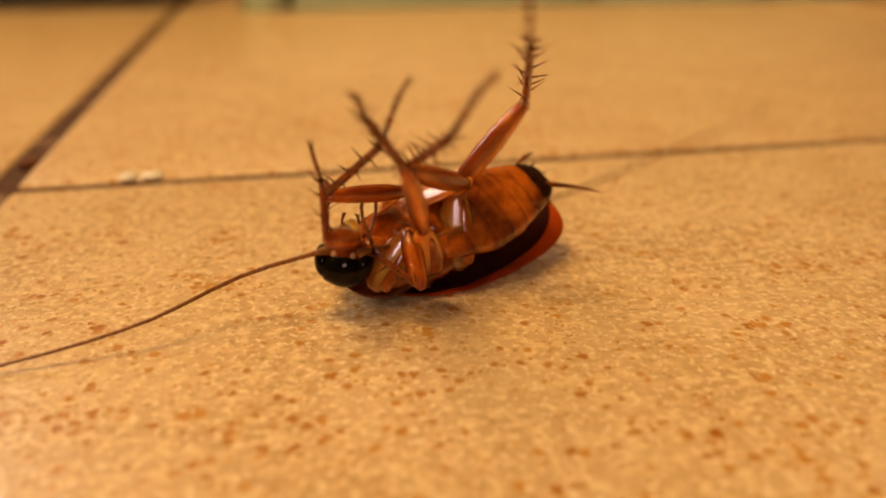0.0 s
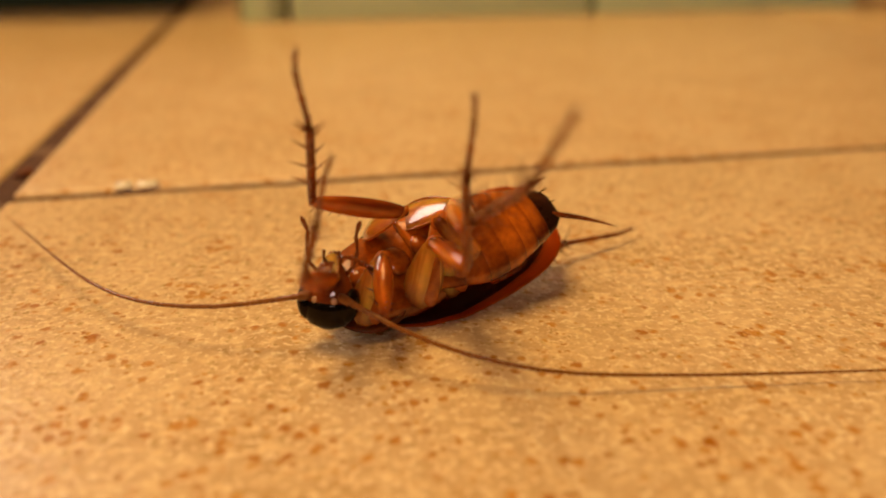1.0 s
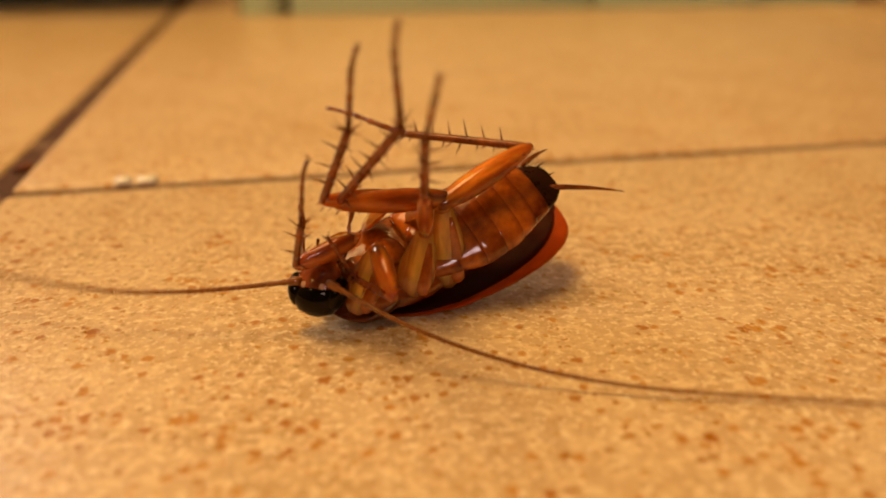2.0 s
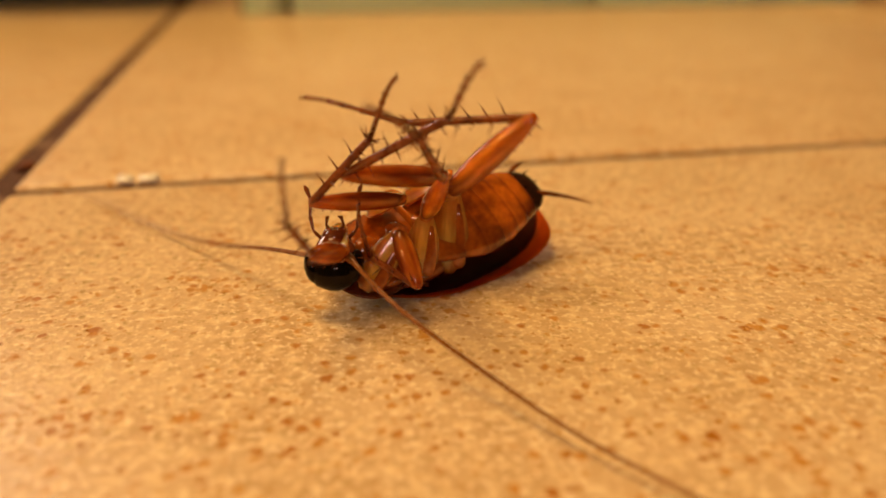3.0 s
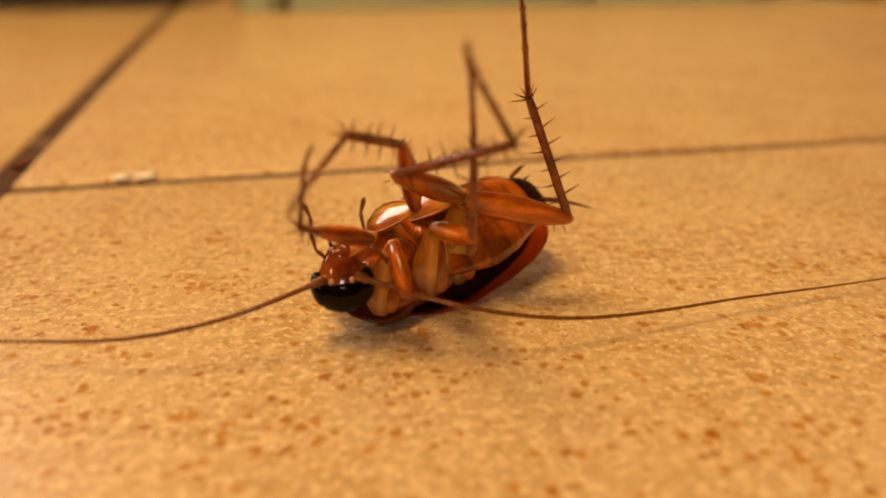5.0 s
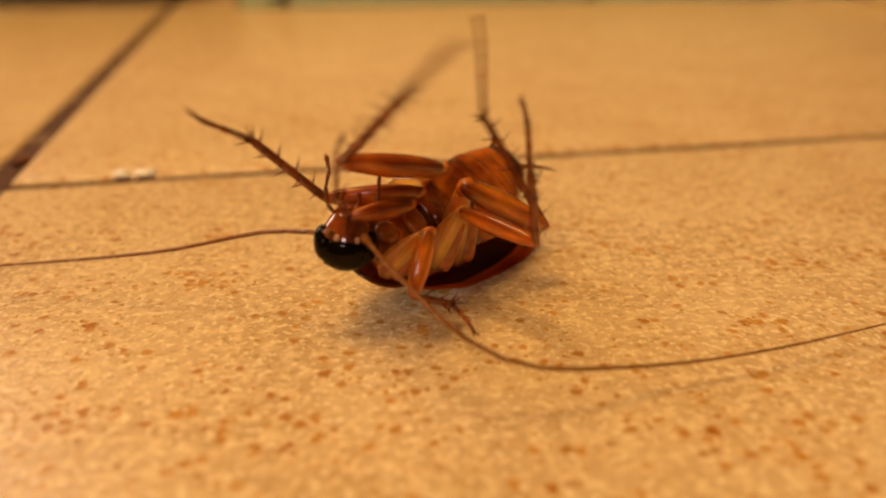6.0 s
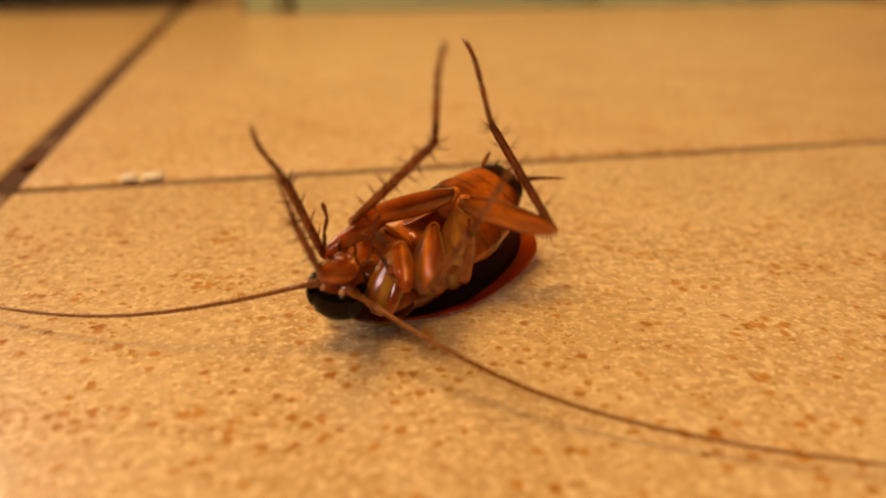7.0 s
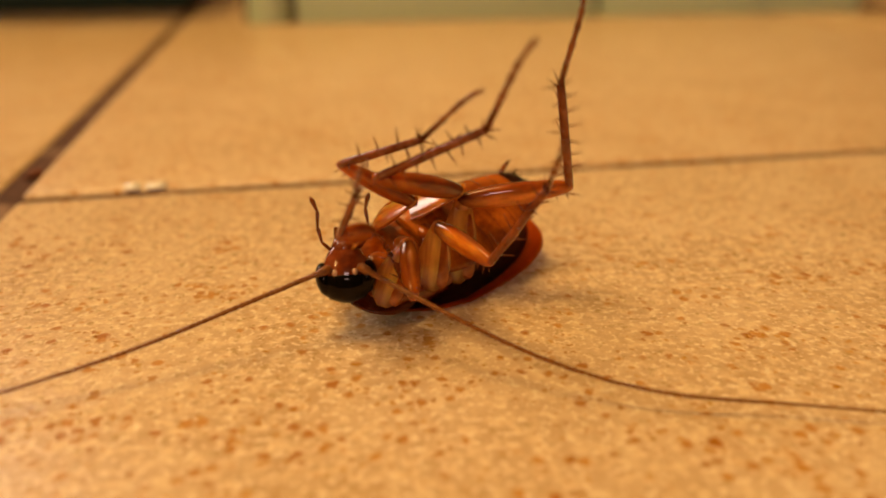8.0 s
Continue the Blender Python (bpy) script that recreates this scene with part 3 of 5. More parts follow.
    for w in (-1, 1):
        tube_into(bm, [(la, 0, 0.45), (la + 0.45, w * 0.25, 0.7), (la + 0.6, w * 0.4, 0.3)], [0.12, 0.08, 0.02], 5)
    tarsus = part("tarsus", bm, SHINSKIN, roach, "thin jointed foot")
    return coxa, femur, tibia, tarsus


ANT_N = 18
ANT_LEN = (62.0, 68.0)


def build_antenna(roach, which):
    out = []
    step = ANT_LEN[which] / ANT_N
    for i in range(ANT_N):
        bm = bmesh.new()
        ra, rb = [0.31 * (1 - 0.66 * f) for f in (i / ANT_N, (i + 1) / ANT_N)]
        m = 5
        prof = []
        for j in range(m):
            a, b = j / m, (j + 1) / m
            r = ra + (rb - ra) * a
            prof += [(a + 0.02, r * 0.85), (b - 0.05, r * 1.03)]
        if i == 0:
            prof = [(-0.1, 0.3), (0.0, 0.55), (0.3, 0.5), (0.36, 0.32), (0.5, 0.38), (0.55, 0.3), (1.0, 0.3)]
        prof = [(-0.04, ra * 0.5)] + prof[0:] + [(1.03, rb * 0.5)]
        rings_into(bm, [oval(f * step, 0, 0, r, r, 7) for f, r in prof])
        out.append(part("antenna_joint", bm, FEELER, roach, "piece of a long thin brown antenna"))
    return out


roach = new("cockroach")
tagged(roach, "brown cockroach lying on its back on tile", "cockroach")
build_body(roach)
ABD = build_abdomen(roach)
HEAD = build_head(roach)
LEGS = {(kind, side): build_leg(roach, kind, side) for kind in LEG_SIZES for side in (-1, 1)}
ANTENNAE = [build_antenna(roach, w) for w in (0, 1)]


# ---- movement ----


class Track:
    """Rows of numbers by time, read off smoothly between them."""

    def __init__(self, swing=0.9):
        self.times, self.rows, self.swing = [], [], swing

    def at(self, t, *row):
        self.times.append(t)
        self.rows.append(np.array(row))

    def slope(self, i):
        """Speed at a row: that of its neighbours, none where the movement turns back."""
        ts, rs = self.times, self.rows
        if i == 0 or i == len(ts) - 1:
            k = max(i, 1)
            return self.swing * (rs[k] - rs[k - 1]) / (ts[k] - ts[k - 1])
        h0, h1 = ts[i] - ts[i - 1], ts[i + 1] - ts[i]
        d0, d1 = (rs[i] - rs[i - 1]) / h0, (rs[i + 1] - rs[i]) / h1
        if max(h0, h1) < 0.4:
            return self.swing * (d0 * h1 + d1 * h0) / (h0 + h1)
        w0, w1 = 2 * h1 + h0, h1 + 2 * h0
        same = d0 * d1 > 1e-9
        a, b = np.where(same, d0, 1.0), np.where(same, d1, 1.0)
        return np.where(same, (w0 + w1) / (w0 / a + w1 / b), 0.0)

    def read(self, t):
        ts, rs = self.times, self.rows
        i = min(max(int(np.searchsorted(ts, t, side="right")) - 1, 0), len(ts) - 2)
        h = ts[i + 1] - ts[i]
        u = min(max((t - ts[i]) / h, 0.0), 1.0)
        m0, m1 = self.slope(i) * h, self.slope(i + 1) * h
        return rs[i] * (1 + 2 * u) * (1 - u) ** 2 + m0 * u * (1 - u) ** 2 + rs[i + 1] * u * u * (3 - 2 * u) + m1 * u * u * (u - 1)


STEPS = [i / 10 for i in range(81)]


def along(p, q, pole):
    """The pose of a piece whose x runs from p towards q and whose z leans to the pole; p in millimetres."""
    x = (q - p).normalized()
    y = pole.cross(x)
    if y.length < 1e-4:
        y = Vector((0.3, 1, 0.2)).cross(x)
    y.normalize()
    m = Matrix((x, y, x.cross(y))).transposed().to_4x4()
    m.translation = p * MM
    return m


def body_walk(track):
    rows, bends = [], []
    pivot = Matrix.Translation(Vector((1, 0, -0.5)) * MM)
    for t in STEPS:
        x, y, z, rx, ry, rz, up, turn = track.read(t)
        rows.append((t, pose(x * MM, y * MM, z * MM, rx, ry, rz)))
        bends.append((t, pivot @ pose(0, 0, 0, 0, up, turn) @ pivot.inverted()))
    walk(roach, rows)
    walk(ABD, bends)


def leg_walk(key, track):
    kind, side = key
    hip = Vector(HIP[kind])
    hip.y *= side
    rows = [[], [], [], []]
    for t in STEPS:
        c = track.read(t).reshape(4, 3)
        p = hip
        pole = Vector((0.15, 0.35 * side, 1))
        joints = [Vector(j) for j in c]
        # hip plates lie flat on the breast, the other pieces turn in the leg's own plane
        plane = (joints[1] - joints[0]).cross(joints[2] - joints[1])
        for i, length in enumerate(LEG_SIZES[kind]):
            d = (joints[i] - (joints[i - 1] if i else hip)).normalized()
            if i == 0:
                pole_i = Vector((0.84, -0.46 * side, -0.25))
            else:
                pole_i = plane.cross(d) if plane.length > 1e-3 else pole
            rows[i].append((t, along(p, p + d * length, pole_i)))
            p = p + d * length
    for piece, r in zip(LEGS[key], rows):
        walk(piece, r)


def feeler_walk(which, track):
    rows = [[] for _ in range(ANT_N)]
    step = ANT_LEN[which] / ANT_N
    for t in STEPS:
        c = track.read(t).reshape(-1, 3)
        n = len(c)
        p = Vector(c[0])
        for i in range(ANT_N):
            u = (i + 0.5) / ANT_N * (n - 1)
            k = min(int(u), n - 2)
            f = u - k
            # slope of the smooth curve through the seven points
            d0 = c[min(k + 1, n - 1)] - c[max(k - 1, 0)] if k else c[1] - c[0]
            d1 = c[min(k + 2, n - 1)] - c[k]
            a, b = np.array(d0) / np.linalg.norm(d0), np.array(d1) / np.linalg.norm(d1)
            mid = c[k + 1] - c[k]
            mid = mid / np.linalg.norm(mid)
            s = a * (1 - f) * (1 - 2 * f) + mid * 4 * f * (1 - f) - b * f * (1 - 2 * f)
            d = Vector(s).normalized()
            q = p + d * step
            rows[i].append((t, along(p, q, Vector((0.05, 0.02, 1)))))
            p = q
    for piece, r in zip(ANTENNAE[which], rows):
        walk(piece, r)


def head_walk(track):
    rows = []
    for t in STEPS:
        x, y, z, rx, ry, rz = track.read(t)
        rows.append((t, pose(x * MM, y * MM, z * MM, rx, ry, rz)))
    walk(HEAD, rows)


def motions():
    body = Track(0.25)
    body.at(0, -1.08, 92.25, 7.6, -34.82, 9.74, -146.08, -0.73, 4.46)
    body.at(0.2, -1.02, 91, 7.51, -31.53, 11.03, -144.31, 4.18, -2.95)
    body.at(0.5, -1.73, 88.46, 7.53, -32.5, 10.64, -141.56, 5.68, 0.84)
    body.at(0.7, -1.97, 86.73, 7.75, -33.79, 12.87, -140.55, -3.51, 2.87)
    body.at(1, -1.44, 86.45, 7.78, -36.45, 12.25, -145.35, 0.99, -3.72)
    body.at(1.2, -1.25, 88.12, 7.51, -32.87, 10.79, -148.36, 0.41, -1.14)
    body.at(1.5, -1.55, 88.38, 7.72, -30.42, 13.55, -150.46, 5.52, -2.09)
    body.at(1.7, -1.85, 87.23, 7.93, -31.18, 15.15, -153.6, 6.76, -0.79)
    body.at(2.8, -1.99, 90.67, 7.61, -35.58, 9.69, -140.37, 3.69, 2.61)
    body.at(3, -1.8, 92.7, 7.41, -34.81, 7.22, -144.23, 0.05, 2.98)
    body.at(3.3, -1.85, 90.42, 7.47, -34.31, 8.82, -142.02, -0.97, -0.79)
    body.at(3.5, -1.61, 87.64, 7.96, -39.91, 10.95, -141.1, -1.34, -3.09)
    body.at(3.7, -2.29, 85.59, 7.59, -34.23, 10.8, -137.95, 1.24, -6.59)
    body.at(4, -1.58, 87.76, 7.52, -33.13, 10.31, -140.85, 1.87, -6.83)
    body.at(4.2, -2.11, 87.43, 7.88, -38.27, 11.2, -144.36, 3.33, -3.45)
    body.at(4.5, -0.41, 89.67, 7.9, -39, 12.03, -135.07, 1.2, 8.59)
    body.at(4.7, -1.1, 88.08, 7.63, -35.46, 11.41, -137.2, -1.39, -2.23)
    body.at(5.8, -1.18, 87.23, 7.85, -40.31, 10.36, -134.16, 1.09, 1.32)
    body.at(6, -0.01, 90.38, 8.9, -44.99, -0.06, -134.76, 0.09, 17.06)
    body.at(6.2, -2.48, 92.91, 7.53, -40.71, 4.79, -133.37, -12.59, 17.93)
    body.at(6.5, -2.91, 90.32, 7.61, -35.11, 9.77, -135.05, -8.91, 14.03)
    body.at(6.7, -2.87, 88.04, 7.48, -35.68, 7.98, -132.22, -0.51, 11.42)
    body.at(7, -2.44, 87.23, 7.1, -30.46, 6.9, -132.02, 5.71, 9.27)
    body.at(7.2, -2.39, 86.16, 7.89, -41.76, 9.25, -131.56, 2.52, 6.77)
    body.at(7.5, -2.25, 84.59, 7.95, -43.85, 8.33, -133.07, 4.1, 12.7)
    body.at(7.7, -1.96, 89.38, 7.97, -41.39, 10.14, -133.78, -0.22, 9.7)
    body.at(8, -1.73, 91.19, 7.47, -34.8, 7.58, -135.42, 2.85, 4.99)
    body_walk(body)
    head = Track()
    head.at(0, 13.26, 0.05, 1.49, 29.18, -71.23, 22.89)
    head.at(0.5, 14.11, 0.53, 1.24, 30.39, -55.24, 23.93)
    head.at(1, 13.73, 0.48, 1.3, 28.54, -53.02, 21.93)
    head.at(1.5, 13.85, 0.3, 1.28, 27.46, -60.2, 15.44)
    head.at(3, 13.73, 0.34, 1.24, 38.71, -63.32, 20.76)
    head.at(3.5, 14.14, 0.55, 1.13, 30.19, -52.22, 14.36)
    head.at(4, 13.82, -0.3, 1.45, 28.45, -49.86, 25.88)
    head.at(4.5, 13.04, -0.35, 1.54, 33.12, -63.21, 25.01)
    head.at(6, 14.71, -0.74, 1.15, 38.08, -58.28, 19.41)
    head.at(6.5, 13.42, 0.16, 1.41, 26.82, -66.69, 14.71)
    head.at(7, 14.05, 0.13, 1.15, 26.05, -40.97, 5.93)
    head.at(7.5, 14.66, 0.49, 1, 29.61, -36.81, 10.34)
    head.at(8, 13.74, -0.59, 1.38, 38.95, -57.41, 19.3)
    head_walk(head)
    leg = Track()
    leg.at(0, 12.43, 0.3, 5.4, 17.43, 1.59, 10.13, 14.99, -4.18, 11.86, 17.38, -3.14, 19.42)
    leg.at(0.2, 13.28, 1.01, 4.51, 18.27, 2.23, 9.27, 18.95, 1.24, 15.65, 19.31, -0.45, 23.46)
    leg.at(0.5, 13.41, -0.55, 5.79, 18.47, 0.6, 10.49, 16.34, 1.09, 16.61, 14.69, 3.44, 24.08)
    leg.at(0.7, 13.56, 0.22, 5.18, 18.41, 0.99, 10.17, 15.84, 0.06, 16.07, 14.31, 1.74, 23.74)
    leg.at(1, 13.55, 0.44, 5, 18.11, 1.41, 10.22, 16.23, -0.2, 16.23, 15.02, -1.37, 24.05)
    leg.at(1.2, 10.64, -2.03, 6.67, 14.46, -7.75, 8, 10.71, -6.45, 13.15, 6.53, -1.74, 18.08)
    leg.at(1.5, 10.71, -2.08, 6.7, 17.24, -2.75, 4.26, 17.33, -3.85, 10.67, 18.1, -2.83, 18.57)
    leg.at(1.7, 8.54, -1.14, 5.62, 15.37, -1.68, 4.17, 13.75, -2.13, 10.45, 11.58, -2.75, 18.12)
    leg.at(2.8, 11.88, 0.17, 5.56, 17.22, 0.9, 10.02, 18.75, 0.16, 16.29, 20.83, -1.23, 23.89)
    leg.at(3, 13.6, 1.25, 4.1, 18.79, 2.44, 8.64, 21.84, 1.54, 14.31, 22.67, 0.15, 22.14)
    leg.at(3.3, 13.96, 0.65, 4.62, 14.56, -3.37, -1.08, 17.08, -4.85, 4.73, 19.35, -7.33, 11.99)
    leg.at(3.5, 12.65, -2.87, 6.88, 13.02, -6.48, 0.9, 14.25, -6.97, 7.26, 15.92, -4.33, 14.63)
    leg.at(3.7, 12.5, -4.49, 7.04, 17.69, -3.38, 11.6, 17.69, -3.17, 18.1, 16.96, -1.54, 25.89)
    leg.at(4, 13.61, -0.27, 5.54, 18.67, 0.77, 10.26, 18.06, 0.38, 16.72, 18.76, 2.21, 24.48)
    leg.at(4.2, 10.5, -1.94, 6.62, 15.45, -0.95, 11.47, 15.96, 0.23, 17.84, 16.87, 1.78, 25.64)
    leg.at(4.5, 10.16, -2.31, 6.67, 13.61, -8.36, 7.36, 17.84, -4.88, 10.85, 15.82, -5.67, 18.55)
    leg.at(4.7, 9.35, -1.86, 6.3, 14.61, -6.06, 8.22, 19.14, -3.54, 12.15, 16.87, -6.43, 19.25)
    leg.at(5.8, 14.65, -0.31, 5.09, 19.98, -0.53, 9.62, 21.2, -1.91, 15.85, 22.69, -1.7, 23.71)
    leg.at(6, 7.93, -0.79, 5.04, 14.51, -2.22, 3.14, 18.4, -2.99, 8.29, 20.8, -5.29, 15.57)
    leg.at(6.2, 9.16, -0.63, 5.62, 14.76, -2.37, 1.81, 19.23, -3.1, 6.48, 24.65, -3.07, 12.36)
    leg.at(6.5, 11.62, 0.95, 4.87, 17.21, 1.12, 9.08, 17.71, 1.27, 15.56, 20.1, 2.35, 23.11)
    leg.at(6.7, 11.96, 0.75, 5.06, 17.71, 0.75, 9.05, 19.64, -1.1, 14.97, 21.07, -2.59, 22.7)
    leg.at(7, 13.82, 0.76, 4.57, 19.53, 1.22, 8.59, 21.51, -1.86, 13.95, 24.6, -2.24, 21.32)
    leg.at(7.2, 13.53, 0.58, 4.87, 19.09, -0.04, 9.07, 20.64, -2.76, 14.77, 23.07, -3.92, 22.3)
    leg.at(7.5, 12.98, -0.16, 5.65, 18.53, -0.64, 9.87, 19.37, -2.74, 15.97, 21.72, -2.94, 23.61)
    leg.at(7.7, 13.92, 0.55, 4.74, 19.43, 0.08, 9.02, 18.89, -2.49, 14.96, 18.08, -1.92, 22.9)
    leg.at(8, 11.13, -1.37, 6.47, 17, -0.87, 10.24, 16.87, -0.84, 16.74, 20.07, 0.82, 23.88)
    leg_walk(("fore", -1), leg)
    leg = Track()
    leg.at(0, 4.5, -2.34, 6.26, 14.44, -4.23, 8.67, 10.24, -1.71, 17.96, 9.79, -0.88, 27.91)
    leg.at(0.2, 3.95, -2.55, 6.29, 13.78, -4.82, 8.82, 11.17, -3.46, 18.9, 12.61, -2.83, 28.77)
    leg.at(0.5, 3.39, -2.79, 6.28, 13.67, -4.35, 6.05, 15.19, -5.48, 16.38, 18.29, -5.06, 25.87)
    leg.at(0.7, 2.72, -2.99, 6.16, 12.7, -5.74, 7.15, 12.32, -7.28, 17.52, 13.86, -8.51, 27.33)
    leg.at(1, 2.96, -2.69, 6.12, 12.07, -6.98, 8.75, 12.19, -8.5, 19.14, 14.18, -9.44, 28.9)
    leg.at(1.2, 2.53, -2.52, 5.89, 11.86, -4.54, 10.01, 12.7, -4.12, 20.47, 14.48, -3.52, 30.29)
    leg.at(1.5, 2.55, -3.23, 6.19, 11.9, -5.69, 10.03, 10, -6.03, 20.35, 10.46, -6.27, 30.34)
    leg.at(1.7, 2.11, -3.16, 5.98, 11.07, -3.68, 11.23, 8.01, -2.73, 21.23, 7.65, -2.09, 31.21)
    leg.at(2.8, 1.9, -2.71, 5.69, 11.92, -3.05, 8.47, 8.81, -3.78, 18.47, 7.62, -5.5, 28.25)
    leg.at(3, 4.63, -1.52, 5.81, 14.34, -5.27, 5.59, 8.41, -5.18, 14.26, 8.8, -4.21, 24.21)
    leg.at(3.3, 3.64, -2.42, 6.18, 12.64, -6.73, 9.09, 7.21, -3.89, 17.61, 6.74, -1.98, 27.42)
    leg.at(3.5, 3.25, -2.85, 6.27, 12.64, -6.71, 8.56, 8.04, -4.38, 17.71, 8.99, -0.92, 27.04)
    leg.at(3.7, 2.04, -3.11, 5.93, 8.66, -8.33, 12.02, 9.23, -5.91, 22.22, 10.2, -2.73, 31.66)
    leg.at(4, 2.99, -3.45, 6.41, 11.62, -7.96, 10.05, 7.43, -8.3, 19.67, 7.36, -9.02, 29.64)
    leg.at(4.2, 2.13, -2.62, 5.76, 9.76, -8.45, 9.76, 6.34, -7.77, 19.67, 5.69, -7.89, 29.65)
    leg.at(4.5, 4.57, -2.73, 6.44, 12.6, -9.35, 6.5, 8.18, -6.93, 15.72, 3.36, -4.76, 24.21)
    leg.at(4.7, 2.84, -2.02, 5.74, 4.13, -4.12, 15.85, 13.17, -4.35, 21.19, 22.31, -0.32, 20.84)
    leg.at(5.8, 4.47, -1.61, 5.85, 13.64, -6.15, 4.05, 16.07, -8.62, 13.97, 21.45, -9.91, 22.3)
    leg.at(6, 6.2, -1.51, 5.69, 14.67, -5.77, 1.42, 21.54, -13.08, 4.52, 29.86, -13.76, 10.03)
    leg.at(6.2, 5.41, -1.92, 6.05, 14.62, -6.67, 5.16, 20.5, -15.12, 7.18, 28.79, -20.4, 9.01)
    leg.at(6.5, 4.01, -2, 6.03, 13.56, -5.8, 4.44, 16.11, -11.61, 12.81, 21.61, -15.33, 20.28)
    leg.at(6.7, 2.43, -2.96, 6.05, 12.58, -4.47, 7.73, 16.84, -7.2, 16.93, 19.68, -6.8, 26.51)
    leg.at(7, 4, -2.79, 6.4, 13.56, -3.5, 2.38, 16.8, -8.31, 11.14, 22.42, -8.53, 19.41)
    leg.at(7.2, 3.31, -3.28, 6.44, 12.82, -6.62, 3.9, 14.39, -12.51, 12.45, 18.59, -17.02, 20.32)
    leg.at(7.5, 3.39, -4.08, 6.67, 12.14, -9.22, 8.92, 11.02, -10.77, 19.25, 13.35, -12.48, 28.82)
    leg.at(7.7, 2.99, -2.2, 5.89, 11.39, -8.14, 7.45, 9.77, -6.63, 17.72, 11.61, -5.72, 27.51)
    leg.at(8, 3.91, -2.54, 6.28, 11.44, -8.25, 10.61, 7.46, -2.6, 18.52, 7.11, 0.28, 28.09)
    leg_walk(("mid", -1), leg)
    leg = Track()
    leg.at(0, -2.97, -0.47, 5.78, 7.3, -0.55, 14.07, 9.78, 6.56, 28.18, 12.05, 10.42, 40.39)
    leg.at(0.2, -2.99, -0.59, 5.86, 7.96, 1.52, 12.93, 7.16, 8.85, 27.13, 10.84, 13.16, 38.83)
    leg.at(0.5, -2.91, -0.56, 5.87, 7.49, 1.12, 13.82, 7.16, 7.91, 28.3, 9.52, 10.69, 40.78)
    leg.at(0.7, -2.86, -0.54, 5.88, 7.01, 0.93, 14.52, 11.11, 7.66, 28.44, 15.12, 10.55, 40.47)
    leg.at(1, -2.69, -0.73, 6.07, 2.94, 6.19, 15.8, 4.95, 11.5, 30.76, 8.35, 13.99, 43.05)
    leg.at(1.2, -2.76, -0.63, 5.98, 3.5, 5.66, 15.76, 3.66, 12.41, 30.26, 6.59, 15, 42.66)
    leg.at(1.5, -3.02, -0.45, 5.75, 5.7, 2.78, 15.11, 3.98, 9.28, 29.63, 7.78, 10.39, 42.01)
    leg.at(1.7, -2.99, -0.41, 5.73, 8.61, -2.06, 11.8, 4.94, 3.61, 26.3, 6.03, 2.58, 39.21)
    leg.at(2.8, -1.94, -0.85, 6.39, 10.71, -4.58, 6.85, 5.28, -0.66, 21.38, 9.23, 1.44, 33.59)
    leg.at(3, -1.67, -1.7, 6.91, 10.86, -5.23, 9.09, 4.58, 1.04, 22.4, 8.3, 4.8, 34.28)
    leg.at(3.3, -2.06, -1.9, 6.91, 8.96, -4.93, 13.51, 5.76, 4.4, 26.1, 8.48, 7.67, 38.39)
    leg.at(3.5, -2.49, -1.95, 6.8, 9.22, -6.5, 10.86, 4.12, -0.03, 24.58, 7.56, 2.56, 36.85)
    leg.at(3.7, -3.06, -0.81, 5.97, 6.94, -0.62, 14.58, 8.17, 5.76, 29.2, 12.06, 7.68, 41.45)
    leg.at(4, -3.02, -0.69, 5.91, 6.88, 2.27, 14.12, 8.58, 8.8, 28.62, 12.17, 9.21, 41.11)
    leg.at(4.2, -2.87, -0.41, 5.79, 3.04, 2.26, 17.29, 6.95, 8.27, 31.59, 10.85, 8.71, 43.98)
    leg.at(4.5, -2.59, -0.34, 5.85, 7.95, -5.48, 11.91, 9.93, 2.26, 25.78, 18.48, 1.65, 35.56)
    leg.at(4.7, -2.71, -0.35, 5.8, 7.45, -3.34, 13.67, 5.24, 6.05, 26.44, 12.58, 1.41, 36.11)
    leg.at(5.8, -2.37, -0.75, 6.2, 9.4, -2.61, 11.89, 9.97, 1.73, 27.28, 14.41, 0.43, 39.42)
    leg.at(6, 3.1, -2.91, 7.15, 15.77, -6.35, 8.36, 18.41, -3.86, 23.94, 23.78, -0.51, 35.29)
    leg.at(6.2, 1.58, -3.21, 7.59, 13.7, -3.68, 2.36, 18.27, -8.98, 16.75, 24.95, -11.04, 27.71)
    leg.at(6.5, -1.98, -2.03, 6.98, 10.76, -5.48, 6.96, 12.89, -4.95, 22.81, 18.47, -4.85, 34.55)
    leg.at(6.7, -2.44, -0.89, 6.27, 10.01, -5.24, 5.75, 11.63, 1.25, 20.28, 12.96, 0.45, 33.19)
    leg.at(7, -2.61, -0.79, 6.14, 10.27, -3.64, 6.01, 8.92, 1.2, 21.2, 13.81, 1.11, 33.24)
    leg.at(7.2, -3.14, -1.02, 6.07, 8.86, -4.15, 10.59, 13.16, -1.25, 25.73, 18.43, -3.09, 37.47)
    leg.at(7.5, -3.39, -2.52, 6.68, 5.96, -6.66, 15.03, 7.57, -0.05, 29.51, 12.74, -0.24, 41.44)
    leg.at(7.7, -3.07, -1.57, 6.4, 6.3, -5.25, 14.94, 9.32, 2.36, 28.68, 14.73, 2.01, 40.5)
    leg.at(8, -2.46, -1.16, 6.42, 9.32, -4.58, 11.31, 6.55, 2.95, 25.16, 9.45, 4.13, 37.77)
    leg_walk(("hind", -1), leg)
    leg = Track()
